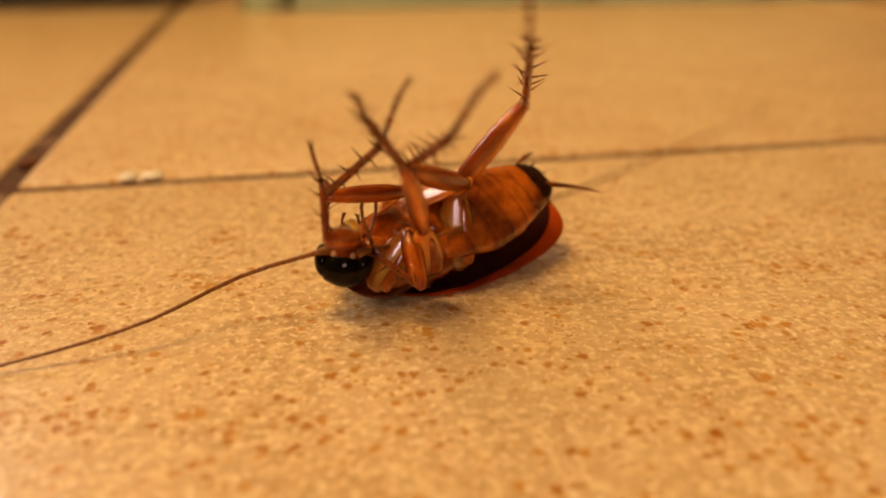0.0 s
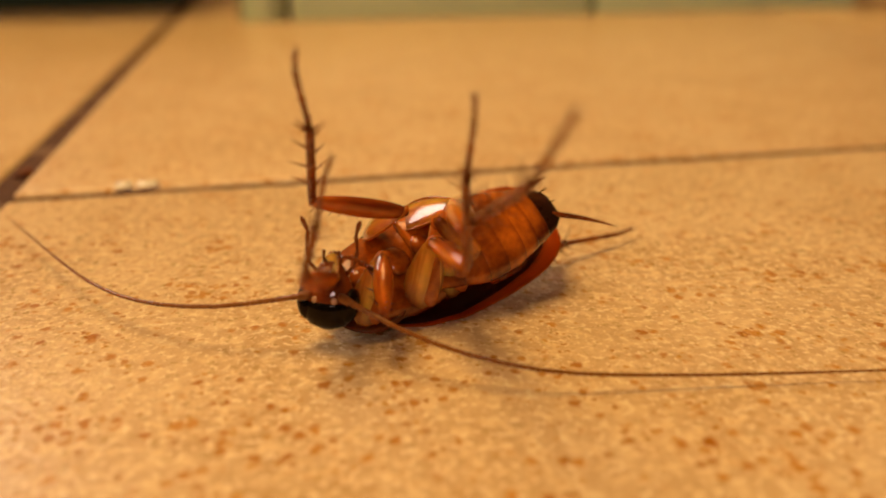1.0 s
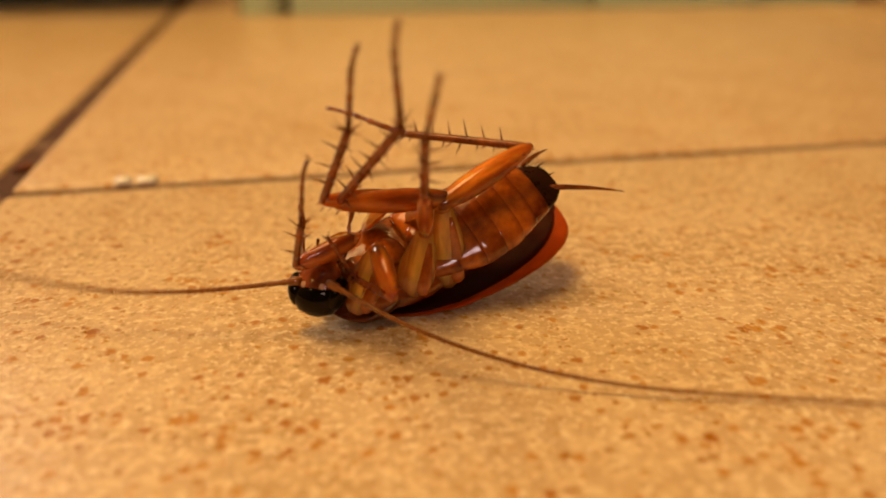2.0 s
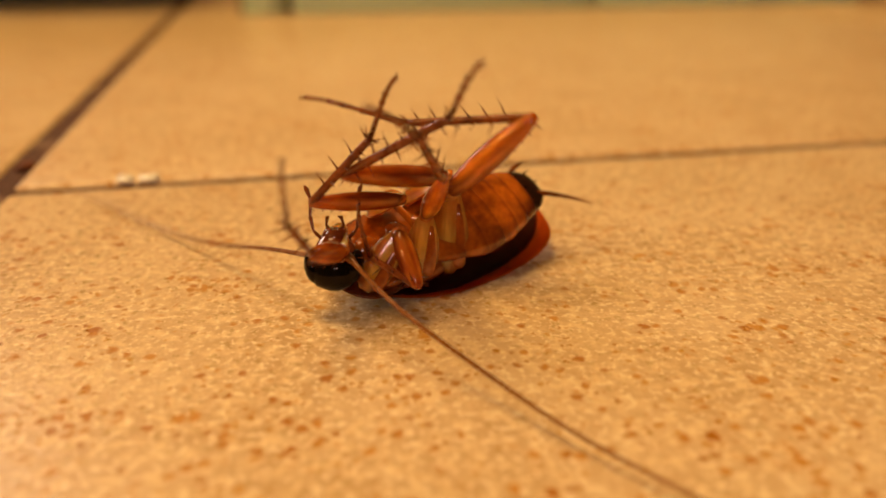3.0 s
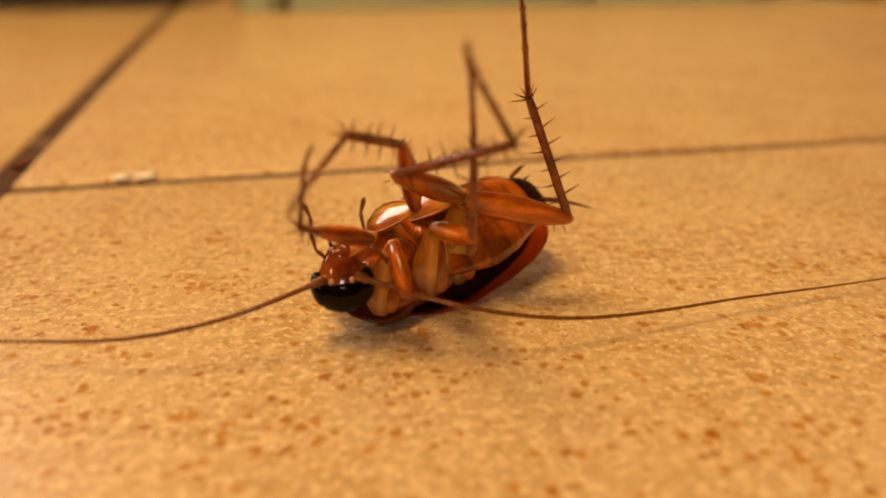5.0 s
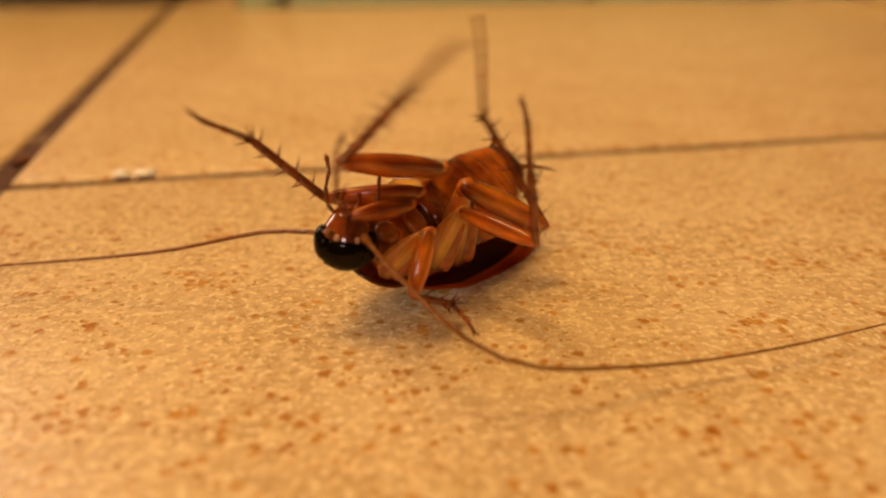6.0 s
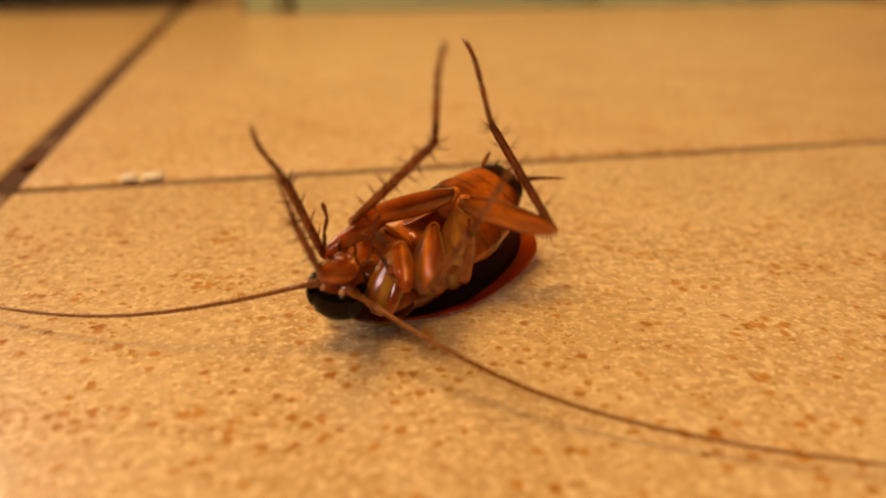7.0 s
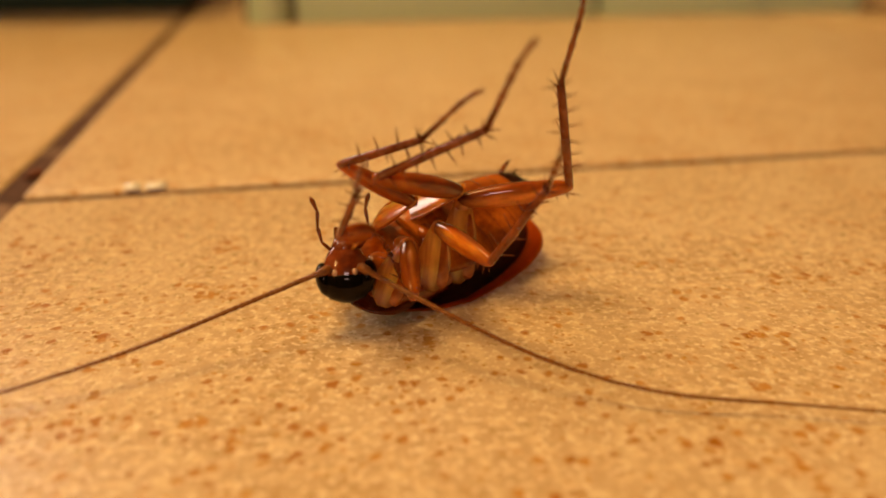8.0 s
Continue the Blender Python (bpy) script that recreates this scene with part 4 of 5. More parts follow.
    leg.at(0, 6.17, 1.71, 3.93, 8.43, 8.31, 3.47, 10.63, 2.2, 3.17, 12.61, -0.17, 10.55)
    leg.at(0.2, 6.26, 1.59, 3.98, 8.83, 7.97, 5.28, 9.98, 1.97, 3.03, 12.75, -0.03, 10.27)
    leg.at(0.5, 7.14, 0.5, 4.15, 11.8, 5.68, 3.45, 7.24, 1.14, 4.41, 13.22, 0.21, 9.64)
    leg.at(0.7, 7.19, 0.66, 4.34, 11.34, 5.95, 2.39, 7.36, 1.33, 4.64, 13.4, 0.19, 9.76)
    leg.at(1, 7.39, 0.44, 4.34, 11.06, 6.37, 4.96, 8.44, 0.75, 3.03, 12.8, 0.4, 9.73)
    leg.at(1.2, 7.12, 0.8, 4.38, 9.56, 7.36, 4.29, 9.78, 1.05, 2.74, 12.66, 0.32, 10.17)
    leg.at(1.5, 7.07, 1.27, 4.66, 9.67, 7.76, 4.26, 10.06, 1.46, 2.69, 12.56, 0.18, 10.18)
    leg.at(1.7, 6.98, 1.14, 4.49, 8.66, 7.86, 5.5, 10.41, 2.29, 2.65, 12.43, -0.01, 10.04)
    leg.at(2.8, 7.12, 0.9, 4.45, 9.9, 7.28, 5.19, 10.33, 1.41, 2.43, 12.44, 0.18, 10.05)
    leg.at(3, 6.47, 1.67, 4.28, 7.91, 8.47, 3.42, 10.64, 2.58, 3.08, 12.51, -0.15, 10.36)
    leg.at(3.3, 7.16, 2.23, 4.75, 9.83, 8.82, 6.25, 10.5, 2.94, 2.8, 12.55, -0.02, 9.98)
    leg.at(3.5, 6.66, 1.37, 4.31, 11.09, 6.59, 5.76, 9.31, 1.37, 2.32, 12.48, 0.2, 9.57)
    leg.at(3.7, 7.04, 0.82, 4.31, 11.52, 5.71, 6.53, 9.09, 1.54, 2.17, 12.39, 0.26, 9.34)
    leg.at(4, 7.67, 0.45, 4.41, 11.11, 5.98, 6.98, 9.43, 1.94, 2.17, 12.38, 0.29, 9.42)
    leg.at(4.2, 7.22, 0.58, 4.3, 10.04, 6.41, 6.95, 9.66, 1.9, 2.29, 12.46, 0.17, 9.58)
    leg.at(4.5, 8.26, -0.14, 4.53, 12.33, 5.54, 4.87, 7.83, 1.2, 3.09, 12.69, 0.38, 9.4)
    leg.at(4.7, 7.7, 0.29, 4.5, 10.66, 6.5, 5.8, 8.61, 1.25, 2.57, 12.61, 0.44, 9.45)
    leg.at(5.8, 8.14, 0.06, 4.63, 13.17, 4.89, 5.26, 7.14, 3.54, 3.27, 12.37, 1.32, 8.89)
    leg.at(6, 8.93, 3.42, 6.54, 12.8, 8.46, 3.61, 7.01, 10.67, 1.65, 10.97, 14.79, 7.26)
    leg.at(6.2, 7.21, 1.96, 5.15, 12.19, 6.82, 4.31, 7.42, 2.5, 3.36, 12.7, 1.29, 9.25)
    leg.at(6.5, 6.41, 1.89, 4.33, 11.11, 7.03, 4.93, 8.26, 1.45, 3.23, 12.88, 0.45, 9.69)
    leg.at(6.7, 6.93, 1.04, 4.37, 12.51, 5.26, 4.62, 7.34, 1.47, 3.54, 12.76, 0.37, 9.33)
    leg.at(7, 6.95, 1.02, 4.37, 11.41, 6.15, 6.05, 8.62, 1.34, 2.69, 12.67, 0.32, 9.51)
    leg.at(7.2, 6.83, 0.69, 3.98, 11.61, 5.16, 6.46, 8.67, 1.32, 2.12, 12.39, 0.34, 9.14)
    leg.at(7.5, 6.82, 0.63, 3.93, 11.2, 5.42, 6.57, 9.02, 1.33, 2.01, 12.37, 0.34, 9.21)
    leg.at(7.7, 7.12, 0.74, 4.33, 11.44, 5.79, 6.54, 8.95, 1.51, 2.33, 12.46, 0.22, 9.4)
    leg.at(8, 7.28, 1.3, 4.96, 11.12, 7.14, 4.52, 8.74, 1.17, 3.04, 12.81, 0.32, 9.87)
    leg_walk(("fore", 1), leg)
    leg = Track()
    leg.at(0, 5.58, 3.34, 6.65, 8.41, 0.93, 16.36, 13.79, -0.75, 25.22, 17.78, 2.78, 33.68)
    leg.at(0.2, 4.55, 2.23, 6.21, 6.11, 4.68, 16.19, 10.45, 6.57, 25.57, 15.09, 4.72, 34.23)
    leg.at(0.5, 2.19, 1.97, 5.44, 8.66, 9.61, 8.29, 8.37, 11.87, 18.53, 8.66, 6.5, 26.96)
    leg.at(0.7, 1.87, 1.38, 4.85, 9.01, 7.48, 9.32, 6.14, 8.8, 19.33, 5.46, 4.28, 28.22)
    leg.at(1, 1.49, 1.68, 4.84, 3.86, 8.7, 12.14, 3.64, 4.42, 21.72, 4.53, 3.36, 31.63)
    leg.at(1.2, 1.13, 1.95, 4.77, 0.74, 4.36, 14.87, 3.59, 2.43, 24.79, 7.43, 1.64, 33.99)
    leg.at(1.5, 0.66, 2.39, 4.68, 2.83, 10.63, 10.65, 3.11, 8.29, 20.88, 5.28, 8.81, 30.63)
    leg.at(1.7, 0.83, 1.99, 4.56, 2.76, 3.49, 14.66, 3.48, 4.6, 25.08, 4.84, 8.25, 34.29)
    leg.at(2.8, 2.02, 1.28, 4.86, 4.95, 4.65, 14.26, 6.93, 3.84, 24.54, 9.18, 2.94, 34.24)
    leg.at(3, 2.36, 1.15, 4.94, 4.41, 3.23, 14.92, 9.93, 2.7, 23.84, 16.84, 3.53, 31.02)
    leg.at(3.3, 2.39, 1.07, 4.88, 5.24, 3.51, 14.58, 10.17, 3.04, 23.84, 14.16, 0.93, 32.77)
    leg.at(3.5, 2.47, 1.15, 4.99, 3.38, 0.95, 15.35, 8.08, -2.09, 24.23, 14.26, -0.73, 31.97)
    leg.at(3.7, 2.47, 1.17, 5.01, 1.77, 5.4, 14.48, 6.47, 2.21, 23.31, 13.5, 0.1, 30.1)
    leg.at(4, 2.43, 1.08, 4.92, 4.88, 8.78, 11.47, 5.7, 7.38, 21.84, 8.23, 6.89, 31.5)
    leg.at(4.2, 2.48, 1.1, 4.96, 2.36, 3.13, 15.16, 6.38, 3.29, 24.86, 10.13, 0.09, 33.56)
    leg.at(4.5, 2.49, 1.11, 4.96, 5.78, 5.8, 13.64, 8.15, 2.68, 23.38, 10.06, -2.14, 31.93)
    leg.at(4.7, 2.41, 1.12, 4.93, 5.7, 6.75, 13.03, 6.66, 2.8, 22.71, 7.91, -1.19, 31.8)
    leg.at(5.8, 2.06, 1.08, 4.71, 3.44, 6.88, 13.22, 4.74, 2.33, 22.6, 9.45, 2.87, 31.41)
    leg.at(6, 1.93, 2.23, 5.46, 1.55, 10.16, 12.18, 6.15, 5.45, 20.36, 11.15, 1.87, 28.24)
    leg.at(6.2, 1.47, 2.45, 5.32, 6.25, 10.6, 9.67, 6.71, 9.04, 20.05, 11.7, 7.22, 28.52)
    leg.at(6.5, 1.73, 2.11, 5.28, 0.2, 9.81, 12.09, 3.22, 8.44, 22.06, 6.24, 8.56, 31.59)
    leg.at(6.7, 1.7, 1.4, 4.76, 9.58, 5.01, 10.5, 7.27, 8.36, 20.18, 7.69, 6.8, 30.05)
    leg.at(7, 1.97, 1.24, 4.8, 9.86, 7.71, 6.81, 10.3, 9.12, 17.21, 11.68, 10.36, 27.04)
    leg.at(7.2, 1.69, 0.88, 4.28, 4.2, 7.27, 12.09, 6.73, 4.91, 22, 8.81, 4.74, 31.78)
    leg.at(7.5, 1.82, 1, 4.48, 2.43, 7.6, 12.74, 6.04, 3.31, 21.75, 10.15, 1.51, 30.7)
    leg.at(7.7, 2.2, 1.04, 4.76, 4.52, 8.95, 11.09, 3.89, 6.26, 21.22, 5.64, 3.09, 30.54)
    leg.at(8, 2.36, 1.17, 4.96, 4.44, 9.83, 10.33, 0.72, 9.24, 20.14, 4.91, 9.91, 29.19)
    leg_walk(("mid", 1), leg)
    leg = Track()
    leg.at(0, -2.96, -1.59, 3.53, -11.79, -3.12, 13.81, -5.3, -0.51, 27.88, 1.06, 1.76, 38.98)
    leg.at(0.2, -1.6, 0.75, 6.43, -13.52, 0.22, 12.06, -2.77, -2.74, 23.53, 5.97, -2.26, 33.14)
    leg.at(0.5, -3.83, -0.57, 4.78, -16.71, 2.29, 5.34, -5.91, -3.22, 15.78, 3.91, -8.54, 22.54)
    leg.at(0.7, -1.93, 1.15, 6.57, -6.21, 7.25, -4.32, -21.24, 12.73, -3.86, -32.62, 18.96, -4.67)
    leg.at(1, -0.13, 0.18, 6.27, -6.67, 6.37, -3.38, -21.7, 5.03, -8.7, -34.1, 7.31, -11.87)
    leg.at(1.2, -2.49, 0.08, 5.7, -8.54, 7.48, -3.4, -23.76, 12.41, -2.92, -35.65, 17.38, -4.55)
    leg.at(1.5, -3.79, -0.57, 4.53, -16.08, 3.07, 1.47, -12.92, -12.48, 2.96, -15.6, -25.17, 3.78)
    leg.at(1.7, -2.39, -0.17, 5.54, -15.51, 0.79, 4.42, -6.46, -12.34, 3.11, -4.57, -24.99, 0.8)
    leg.at(2.8, -1.55, 0.44, 6.24, -12.51, -5.05, 11.14, -2.48, -13.94, 2.41, 4.81, -22.17, -4.53)
    leg.at(3, -2.67, -0.75, 4.9, -11.26, -0.55, 15.03, -1.58, -10.62, 7.21, 7.09, -20.21, 5.92)
    leg.at(3.3, -3.13, 0.12, 5.48, -12.98, 4.6, 13.4, -6.01, -8.85, 8.24, 3.03, -18, 10.22)
    leg.at(3.5, -5.4, -0.83, 3.57, -13.72, 2.26, 13.48, -6.86, -9.59, 5.29, 4.41, -12.29, 11.11)
    leg.at(3.7, -4.23, 0.59, 5.2, -6.55, 12.16, 11.12, -18.13, 1.16, 12.12, -11.48, -6.07, 20.63)
    leg.at(4, -4.55, 1.12, 4.89, -7.49, 12.28, 11.33, -15.68, -1.21, 14.01, -6.53, -3.76, 22.88)
    leg.at(4.2, -3.43, -0.07, 5.15, -8.36, 10.27, -1.4, -9.33, 1.12, 11.69, -8.95, -4.53, 23.39)
    leg.at(4.5, -1.87, 2.61, 7.24, -10.15, 11.19, 1.6, -16.02, 1.3, 12.79, -18.93, -6.24, 23.04)
    leg.at(4.7, -2.9, -0.28, 5.24, -11.08, 10.08, 5.12, -11.55, -1.27, 16.38, -12.54, -8.69, 27.02)
    leg.at(5.8, -3.03, 0.14, 5.52, -14.5, 6.59, 6.59, -8.49, -4.32, 16.64, -4.09, -8.31, 28.2)
    leg.at(6, -0.32, -0.46, 5.76, -10.95, 7.1, 3.7, -5.83, -7.08, 9.05, -1.77, -13.54, 19.57)
    leg.at(6.2, -1.45, -0.79, 5.29, -13.45, 4.66, 5.93, -3.87, -8.1, 4.74, 0.18, -17.8, 12.39)
    leg.at(6.5, -3.3, -0.05, 5.24, -15.35, 5.23, 4.17, -7.95, -8.21, 8.73, -0.73, -11.76, 18.94)
    leg.at(6.7, -3.04, -0.07, 5.35, -14.9, 5.53, 3.81, -7.8, -4.67, 13.9, -0.83, -6.64, 24.7)
    leg.at(7, -2.96, 1, 5.85, -13.13, 8.79, 3.2, -8.2, -2.8, 13.05, -2.19, -6.03, 24.18)
    leg.at(7.2, -3.17, 0.67, 5.83, -8.56, 11.16, -0.08, -4.24, 6.03, 14.44, 4.03, 4.55, 24.37)
    leg.at(7.5, -4.31, 0.71, 5.34, -13.23, 9.8, 2.06, -10.65, 0.64, 14.93, -7.9, -1.39, 27.43)
    leg.at(7.7, -3.04, 0.08, 5.47, -13.75, 7.73, 6.38, -7.09, 3.2, 20.21, -1.69, -1.14, 31.21)
    leg.at(8, -3.28, -0.25, 4.79, -13.62, 6.54, 9.65, -8.38, 0.74, 23.61, -5.16, -0.33, 36.16)
    leg_walk(("hind", 1), leg)
    feeler = Track(0.15)
    feeler.at(0, 15.1, -0.9, 2.9, 23.9, -3.8, -0.2, 34.2, -2.8, -0.2, 44.3, -4.5, -1.4, 54.3, -6.7, -1.9, 64.3, -9.4, -1.8, 74.3, -12.1, -1.6)
    feeler.at(0.2, 15.6, -0.7, 2.6, 24, -4.3, -0.2, 34.1, -5.7, -1.2, 44.3, -7.6, -1.8, 54.3, -10, -2, 64.2, -12.8, -1.5, 74.2, -15.7, -1)
    feeler.at(0.5, 16.3, -0.3, 2.2, 18.7, -8.6, -3.4, 20.1, -17.6, -8.2, 21.3, -27.1, -12.1, 22.6, -36.9, -15, 24.1, -46.8, -17.6, 25.5, -56.7, -20.3)
    feeler.at(0.7, 16.1, -0.3, 2.2, 24.9, -5, -0.6, 32.2, -11.2, -4.5, 38, -18.6, -8.8, 43.3, -26.3, -13, 48.7, -34.1, -17.2, 54, -41.9, -21.4)
    feeler.at(1, 15.9, -0.4, 2.2, 24.5, -5.2, -0.8, 30.3, -12.1, -5.7, 33.3, -20.1, -11.5, 34.8, -28.4, -17.5, 36, -36.7, -23.5, 37.2, -45, -29.5)
    feeler.at(1.2, 15.8, -0.6, 2.3, 24, -5.6, -1.3, 32.2, -10.8, -4.8, 38.9, -17.6, -8.7, 44.8, -25.1, -12.7, 50.6, -32.6, -16.7, 56.5, -40.1, -20.7)
    feeler.at(1.5, 15.7, -0.9, 2.4, 24.6, -5.1, 0.2, 33.7, -9.4, -1.6, 41.4, -15.8, -4.2, 47.9, -23.3, -7.2, 54.4, -30.7, -10.2, 60.8, -38.2, -13.3)
    feeler.at(1.7, 15.8, -0.8, 2.4, 25.5, -3.8, 1.4, 35, -7.6, 0.3, 43.7, -13, -1.1, 52.1, -18.8, -2.5, 60.5, -24.6, -3.9, 68.9, -30.5, -5.4)
    feeler.at(2.8, 15.9, -0.5, 2.3, 16.4, -9.4, -2.8, 14.9, -18.9, -6.5, 12, -28.7, -8.3, 8.6, -38.3, -9.1, 5, -48, -9.7, 1.4, -57.7, -10.3)
    feeler.at(3, 15.9, -0.4, 2.3, 18, -7.7, -4.7, 19.8, -14.4, -12.4, 21.9, -21.8, -19.2, 24.1, -30, -25.2, 26.4, -38.5, -30.5, 28.7, -47, -35.9)
    feeler.at(3.3, 16.1, -0.5, 2.1, 18.3, -7.3, -5.3, 20.7, -13.4, -13.3, 23.3, -21.7, -18.9, 26.1, -30.1, -24.1, 28.6, -38.6, -29.5, 30.3, -47.4, -34.6)
    feeler.at(3.5, 16.2, -0.6, 2, 17.2, -7.1, -6, 17.5, -13.5, -14, 18, -20.6, -21.5, 18.8, -28.1, -28.6, 19.6, -36.1, -35.1, 20.3, -44.1, -41.6)
    feeler.at(3.7, 16.2, -0.8, 2.1, 23.8, -5.6, -1.7, 28.6, -13, -7, 32, -21.1, -12.4, 35.1, -29.4, -17.8, 38.2, -37.6, -23.2, 41.3, -45.9, -28.6)
    feeler.at(4, 16.1, -1, 2.3, 23, -6.8, -2.5, 27.5, -14.2, -8.1, 30.6, -22.5, -13.5, 33.6, -30.8, -18.8, 36.7, -39.1, -24.2, 39.8, -47.3, -29.6)
    feeler.at(4.2, 15.7, -1, 2.5, 22.9, -6.3, -2.7, 27.5, -13.2, -8.8, 31.7, -20.7, -14.5, 36, -28.3, -20, 40.4, -35.8, -25.6, 44.7, -43.4, -31.2)
    feeler.at(4.5, 15.1, -1.1, 2.7, 24.3, -4.8, -0.1, 31.8, -10, -4.9, 37.8, -16.6, -10.2, 41.9, -24.2, -15.9, 45.9, -31.8, -21.5, 49.9, -39.5, -27.2)
    feeler.at(4.7, 15.4, -1.1, 2.6, 24.8, -4.3, 0.1, 32.6, -9.7, -4.1, 38.4, -16.6, -9, 43.6, -24.2, -13.7, 48.8, -31.8, -18.4, 54, -39.4, -23.1)
    feeler.at(5.8, 16.7, -1.5, 2.2, 26.9, -1.5, 1.3, 36.9, -2.9, -0.7, 46.7, -5.5, -2.5, 56.7, -8.1, -3.1, 66.6, -11.1, -3.3, 76.5, -14.1, -3.5)
    feeler.at(6, 16.9, -1.5, 2.1, 18.3, -6.7, -5.6, 25, -10.2, -12.6, 30.9, -14.8, -19.7, 37.7, -19.5, -25.9, 44.8, -24.2, -31.7, 51.9, -28.9, -37.6)
    feeler.at(6.2, 16.2, -1.4, 2.4, 22.5, -5.3, -3.6, 31.8, -7.2, -7.4, 40.9, -10.3, -11.2, 50.5, -13.2, -13.7, 60.1, -16.2, -16.3, 69.6, -19.5, -18.4)
    feeler.at(6.5, 15.1, -1.1, 2.7, 22.5, -5.1, -1.1, 32.1, -7.8, -3.7, 41.3, -11.7, -6.2, 49.9, -16.8, -8.9, 58.5, -21.9, -11.5, 67, -27.2, -13.9)
    feeler.at(6.7, 15.5, -1.2, 2.4, 23.7, -5.5, -1.4, 29, -12.2, -6.7, 31.5, -20.1, -12.8, 33.6, -28.3, -18.7, 35.6, -36.6, -24.6, 37.6, -44.9, -30.4)
    feeler.at(7, 16, -1.3, 1.8, 22.8, -6.5, -2.9, 29.5, -12.8, -7.7, 34.6, -20.3, -12.6, 38.7, -28.5, -17.3, 42.9, -36.7, -22.1, 47, -44.9, -26.8)
    feeler.at(7.2, 16.3, -1.1, 1.6, 22, -6.1, -4.4, 28.5, -11.6, -10.2, 33.5, -18.2, -16.4, 37.5, -25.4, -22.6, 41.5, -32.7, -28.7, 45.5, -40, -34.9)
    feeler.at(7.5, 16.8, -0.8, 1.4, 23.4, -5.5, -4.8, 29.6, -10.9, -11, 34.3, -17.4, -17.6, 38.6, -24.3, -23.9, 43, -31.1, -30.3, 47.3, -38, -36.6)
    feeler.at(7.7, 16.5, -1, 1.7, 23.4, -5.4, -3.1, 31.7, -9.8, -7.3, 38.2, -15.9, -12.5, 43.3, -22.9, -18.1, 48.4, -30, -23.7, 53.4, -37.1, -29.3)
    feeler.at(8, 15.9, -1.4, 2.3, 25.8, -3.3, -0.2, 35.7, -5.1, -2.5, 45.6, -7.4, -4.1, 55.5, -10.2, -5.4, 65.3, -13.1, -6.7, 75.1, -16.2, -7.5)
    feeler_walk(0, feeler)
    feeler = Track(0.15)
    feeler.at(0, 12.3, 1.3, 3.5, 1.3, 2.5, 1.5, -10, 3.4, 0.9, -21.3, 4.3, 0.9, -32.6, 4.9, 1.8, -43.9, 5.6, 2.6, -55.2, 6.3, 3.4)
    feeler.at(0.2, 12.9, 1.6, 3.4, 1.7, 2.1, 4.9, -9.3, 1.9, 7.6, -20.1, 1.2, 11.1, -30.8, 0.4, 14.8, -41.4, -0.3, 18.7, -52, -1, 22.6)
    feeler.at(0.5, 13.7, 2, 3.2, 11.9, 12.5, 6.9, 5.6, 21.5, 9, -3.6, 28, 9.9, -13.4, 33.7, 10.9, -23.5, 38.8, 11.9, -33.5, 43.9, 12.8)
    feeler.at(0.7, 13.6, 2, 3.3, 11.5, 12.4, 7.2, 4.5, 21, 8.9, -4.2, 28.2, 10.2, -13.5, 34.6, 11.5, -22.8, 40.8, 13, -32, 47.2, 14.7)
    feeler.at(1, 13.4, 2, 3.3, 9.7, 12.1, 7, 2.8, 20.5, 9.1, -6.4, 26.9, 10.3, -15.9, 33, 11.8, -25.4, 39, 13.6, -34.8, 45, 15.4)
    feeler.at(1.2, 13.5, 1.9, 3.3, 10.6, 12.2, 7, 4.3, 21.2, 8.9, -5.3, 27.2, 9.4, -15.1, 32.8, 10.3, -24.9, 38.4, 11.6, -34.7, 44, 12.8)
    feeler.at(1.5, 13.5, 1.8, 3.3, 9.9, 12, 6.1, 2.9, 20.9, 7.1, -6, 27.9, 7.5, -15.5, 34, 7.9, -25.4, 39.4, 8.3, -35.4, 44.9, 8.6)
    feeler.at(1.7, 13.4, 1.8, 3.3, 8, 11.5, 5.1, 0.5, 20, 5.8, -8.5, 26.8, 5.9, -18.3, 32.5, 5.9, -28.2, 38, 5.9, -38.2, 43.4, 5.9)
    feeler.at(2.8, 13, 1.5, 3.3, 14.1, 11.7, 8.2, 12.8, 22.2, 12.2, 11.9, 32.1, 17.7, 10, 41.5, 23.8, 8, 50.8, 29.9, 6, 60.1, 36)
    feeler.at(3, 13, 1.5, 3.3, 14.1, 11.5, 8.5, 11.8, 22.1, 11.7, 10.6, 32.1, 16.8, 8.5, 41.6, 22.6, 6.2, 50.9, 28.7, 4, 60.2, 34.8)
    feeler.at(3.3, 13.6, 1.9, 3.2, 14.5, 12, 8.2, 14.2, 22.6, 12, 12.2, 32.6, 17, 9.1, 41.9, 22.7, 5.8, 51.2, 28.4, 2.6, 60.4, 34)
    feeler.at(3.4, 13.6, 1.9, 3.2, 14.5, 12, 8.2, 14.2, 22.6, 12, 12.2, 32.6, 17, 9.1, 41.9, 22.7, 5.8, 51.2, 28.4, 2.6, 60.4, 34)
    feeler.at(3.5, 14, 2.1, 3.1, 11.6, 11, 8.6, 6.5, 19.2, 14, 0.4, 26.4, 20, -6, 33.4, 26, -12.6, 40.2, 32, -19.4, 47, 38)
    feeler.at(3.6, 13.9, 2, 3.2, 8.2, 6.6, 11.4, 0.6, 9.6, 19, -7.4, 11.8, 26.8, -15.4, 13.6, 34.6, -23.6, 15.4, 42.4, -31.8, 17, 50.2)
    feeler.at(3.8, 13.7, 1.6, 3.3, 6, 6.4, 9, -3.6, 9.8, 14, -13.4, 13, 19, -23.2, 16.2, 24, -33, 19.4, 29, -42.8, 22.6, 34)
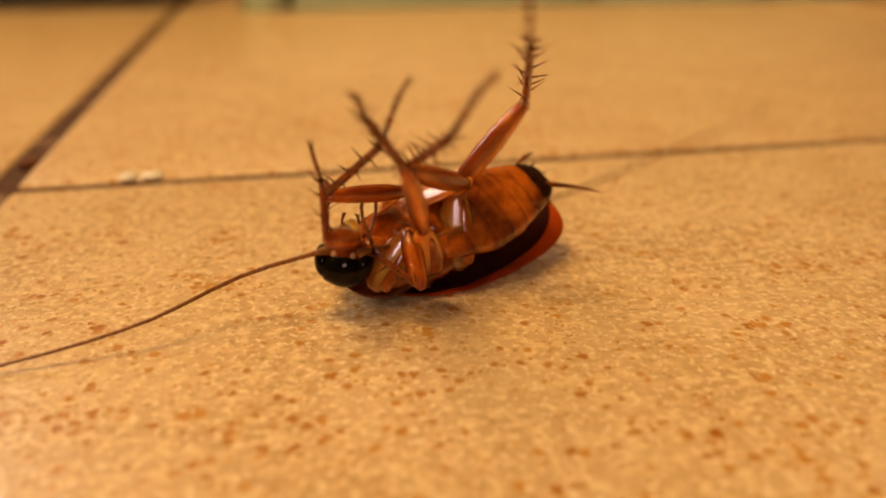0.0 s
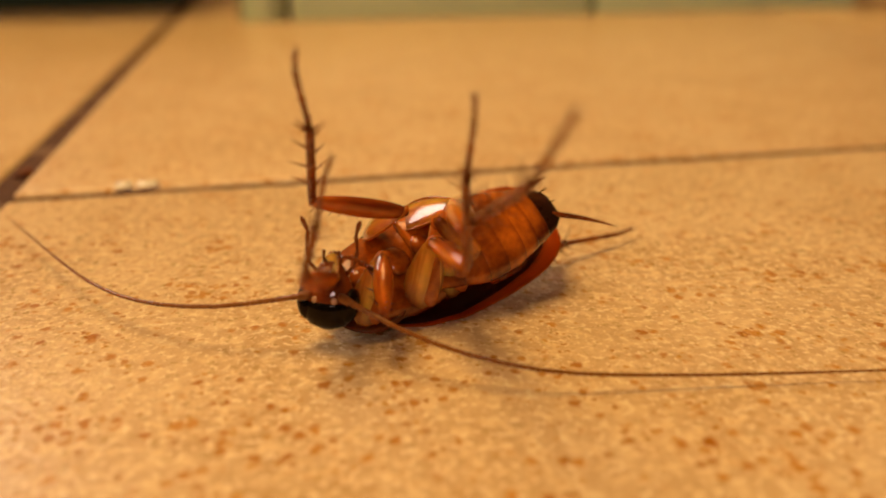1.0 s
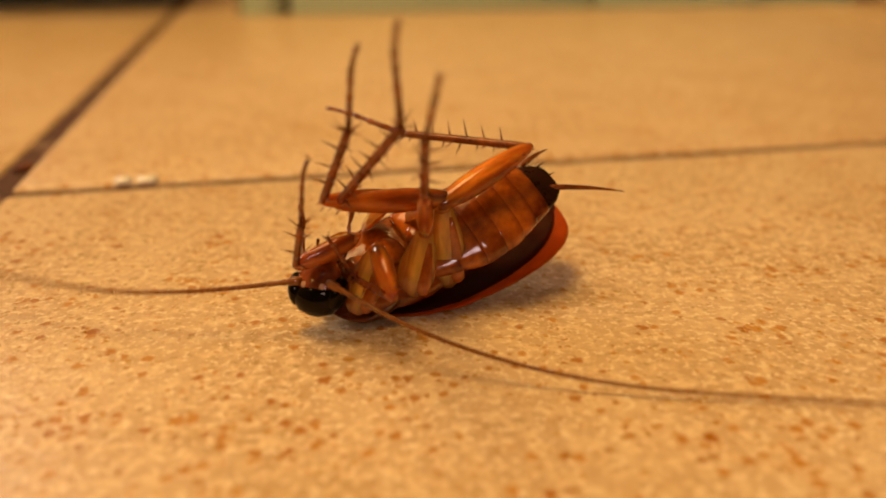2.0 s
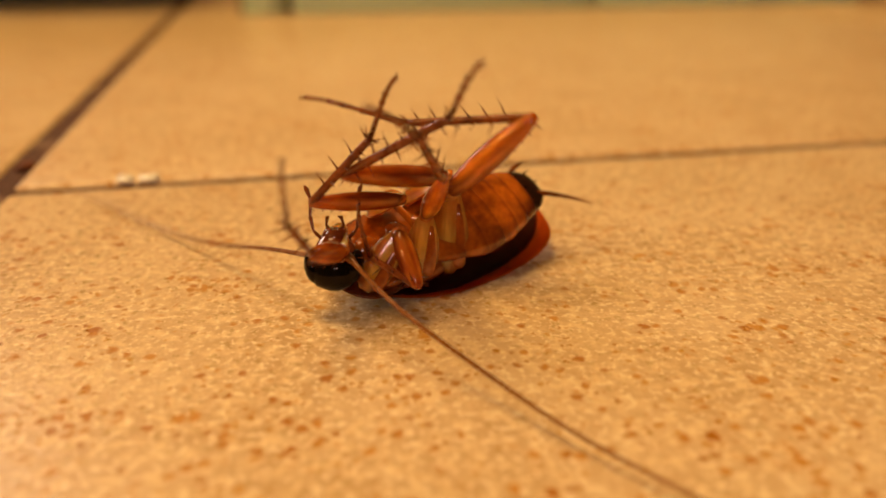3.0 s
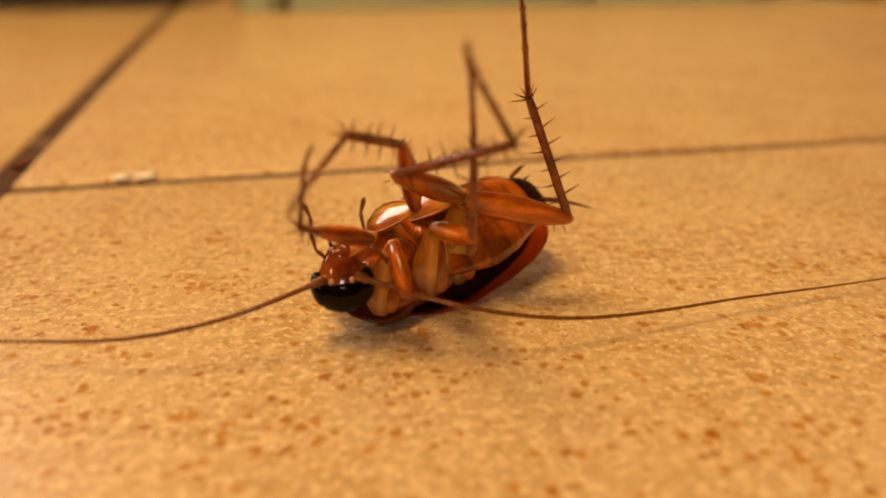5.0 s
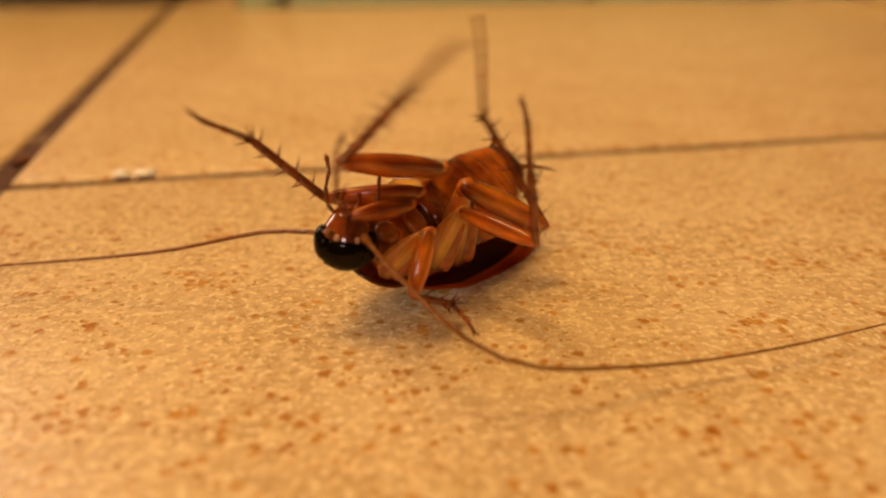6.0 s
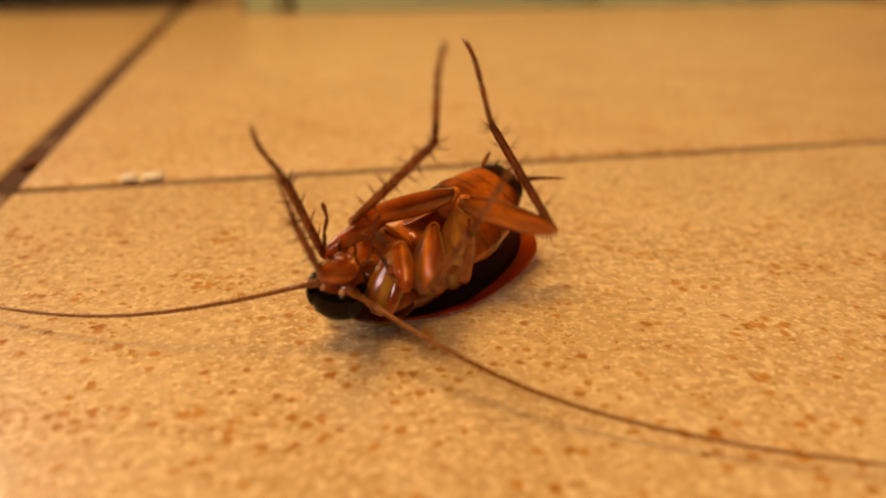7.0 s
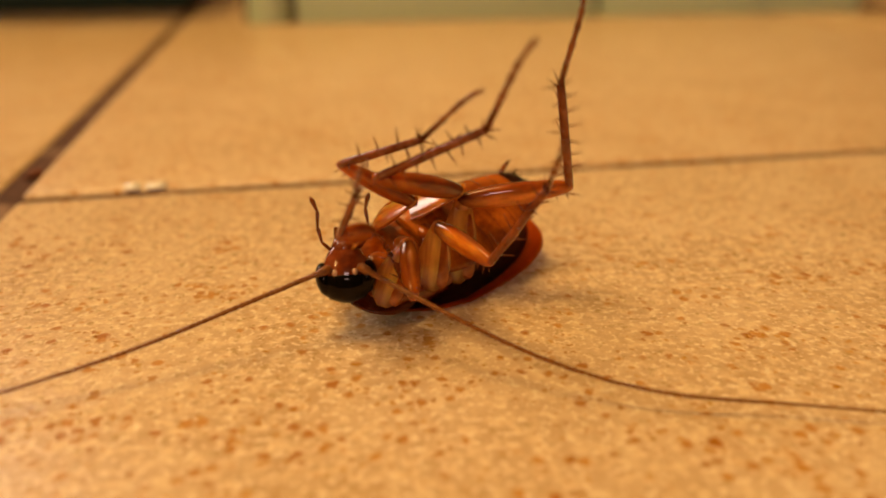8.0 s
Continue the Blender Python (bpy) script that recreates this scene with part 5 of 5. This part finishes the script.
    feeler.at(4, 13.5, 1.3, 3.4, 5.7, 9.2, 3.9, -4.1, 14.8, 3.4, -14, 20.3, 3.9, -23.6, 26.1, 5.3, -32.9, 32.3, 7.3, -42.2, 38.5, 9.2)
    feeler.at(4.2, 13, 1.1, 3.5, 5.8, 9.3, 5.1, -4.4, 14, 3.9, -14.8, 18.5, 3.7, -24.9, 23.6, 4.8, -34.1, 29.7, 7.2, -43.4, 35.7, 9.6)
    feeler.at(4.5, 12.3, 0.9, 3.6, 11.2, 10.9, 8.8, 3.7, 18.7, 9.8, -6.5, 23.6, 9.9, -17, 28, 10.3, -27.4, 32.3, 10.9, -37.9, 36.6, 11.4)
    feeler.at(4.7, 12.5, 0.8, 3.5, 7.6, 10.6, 6.5, -0.9, 18, 7, -10.9, 23.3, 7.2, -21.2, 28, 7.7, -31.4, 32.9, 8.6, -41.6, 37.7, 9.4)
    feeler.at(5.8, 13.9, 0.6, 3.3, 9.1, 9.9, 7.5, 2, 18.3, 10, -6.8, 25.1, 12.3, -16.3, 30.8, 14.5, -25.9, 36.4, 16.9, -35.4, 42, 19.2)
    feeler.at(6, 14.2, 0.5, 3.3, 17.7, 9, 9.9, 17.3, 18.2, 14.4, 7.5, 23.5, 16.2, -2.4, 28, 19.4, -12.6, 31.7, 22.8, -23, 34.9, 26)
    feeler.at(6.2, 13.6, 1, 3.3, 16.5, 9.9, 9.6, 18.2, 19.7, 14.9, 11.7, 28, 18.5, 3.3, 34.6, 22.1, -5.3, 40.8, 26.2, -13.8, 47, 30.4)
    feeler.at(6.5, 12.9, 1.6, 3.4, 14.7, 11.5, 8.7, 13.3, 21.8, 12.8, 9, 31.4, 16.8, 1.8, 39.5, 20.3, -6.7, 46.4, 23.2, -15.3, 53.1, 26.1)
    feeler.at(6.7, 13.6, 1.7, 3.3, 16.8, 11.4, 8.2, 15.2, 21.4, 12.4, 8.6, 30, 15.9, 1.9, 38.1, 20, -5.2, 45.9, 24.3, -12.3, 53.6, 28.5)
    feeler.at(7, 14.6, 1.8, 3, 14.3, 12.5, 6.6, 12.7, 23, 10.3, 8.7, 32.9, 14.2, 3.6, 42.1, 18.4, -2.2, 50.8, 22.7, -8, 59.6, 27)
    feeler.at(7.2, 14.9, 1.9, 2.9, 13.6, 11.8, 8.3, 10.7, 21.2, 13.8, 6.3, 30, 19.4, 1.2, 38.2, 25.4, -4, 46.3, 31.3, -9.1, 54.4, 37.3)
    feeler.at(7.5, 15.2, 2.1, 2.8, 10.7, 11.3, 7.6, 4.6, 19.8, 12.1, -2.3, 27.4, 16.8, -9.4, 34.6, 22, -16.8, 41.4, 27, -24.3, 48.3, 32)
    feeler.at(7.7, 14.4, 1.6, 3.1, 12.3, 11, 9.1, 8, 20.6, 13.3, 1.4, 28.9, 17.3, -5.9, 36.4, 21.6, -13.5, 43.5, 26, -21.2, 50.6, 30.4)
    feeler.at(8, 13.2, 0.6, 3.5, 11.6, 11, 7.7, 8.7, 21.4, 11.2, 4.3, 30.8, 15.3, -3.1, 38.7, 18.9, -10, 46.6, 23.1, -16.9, 54.5, 27.5)
    feeler_walk(1, feeler)


motions()
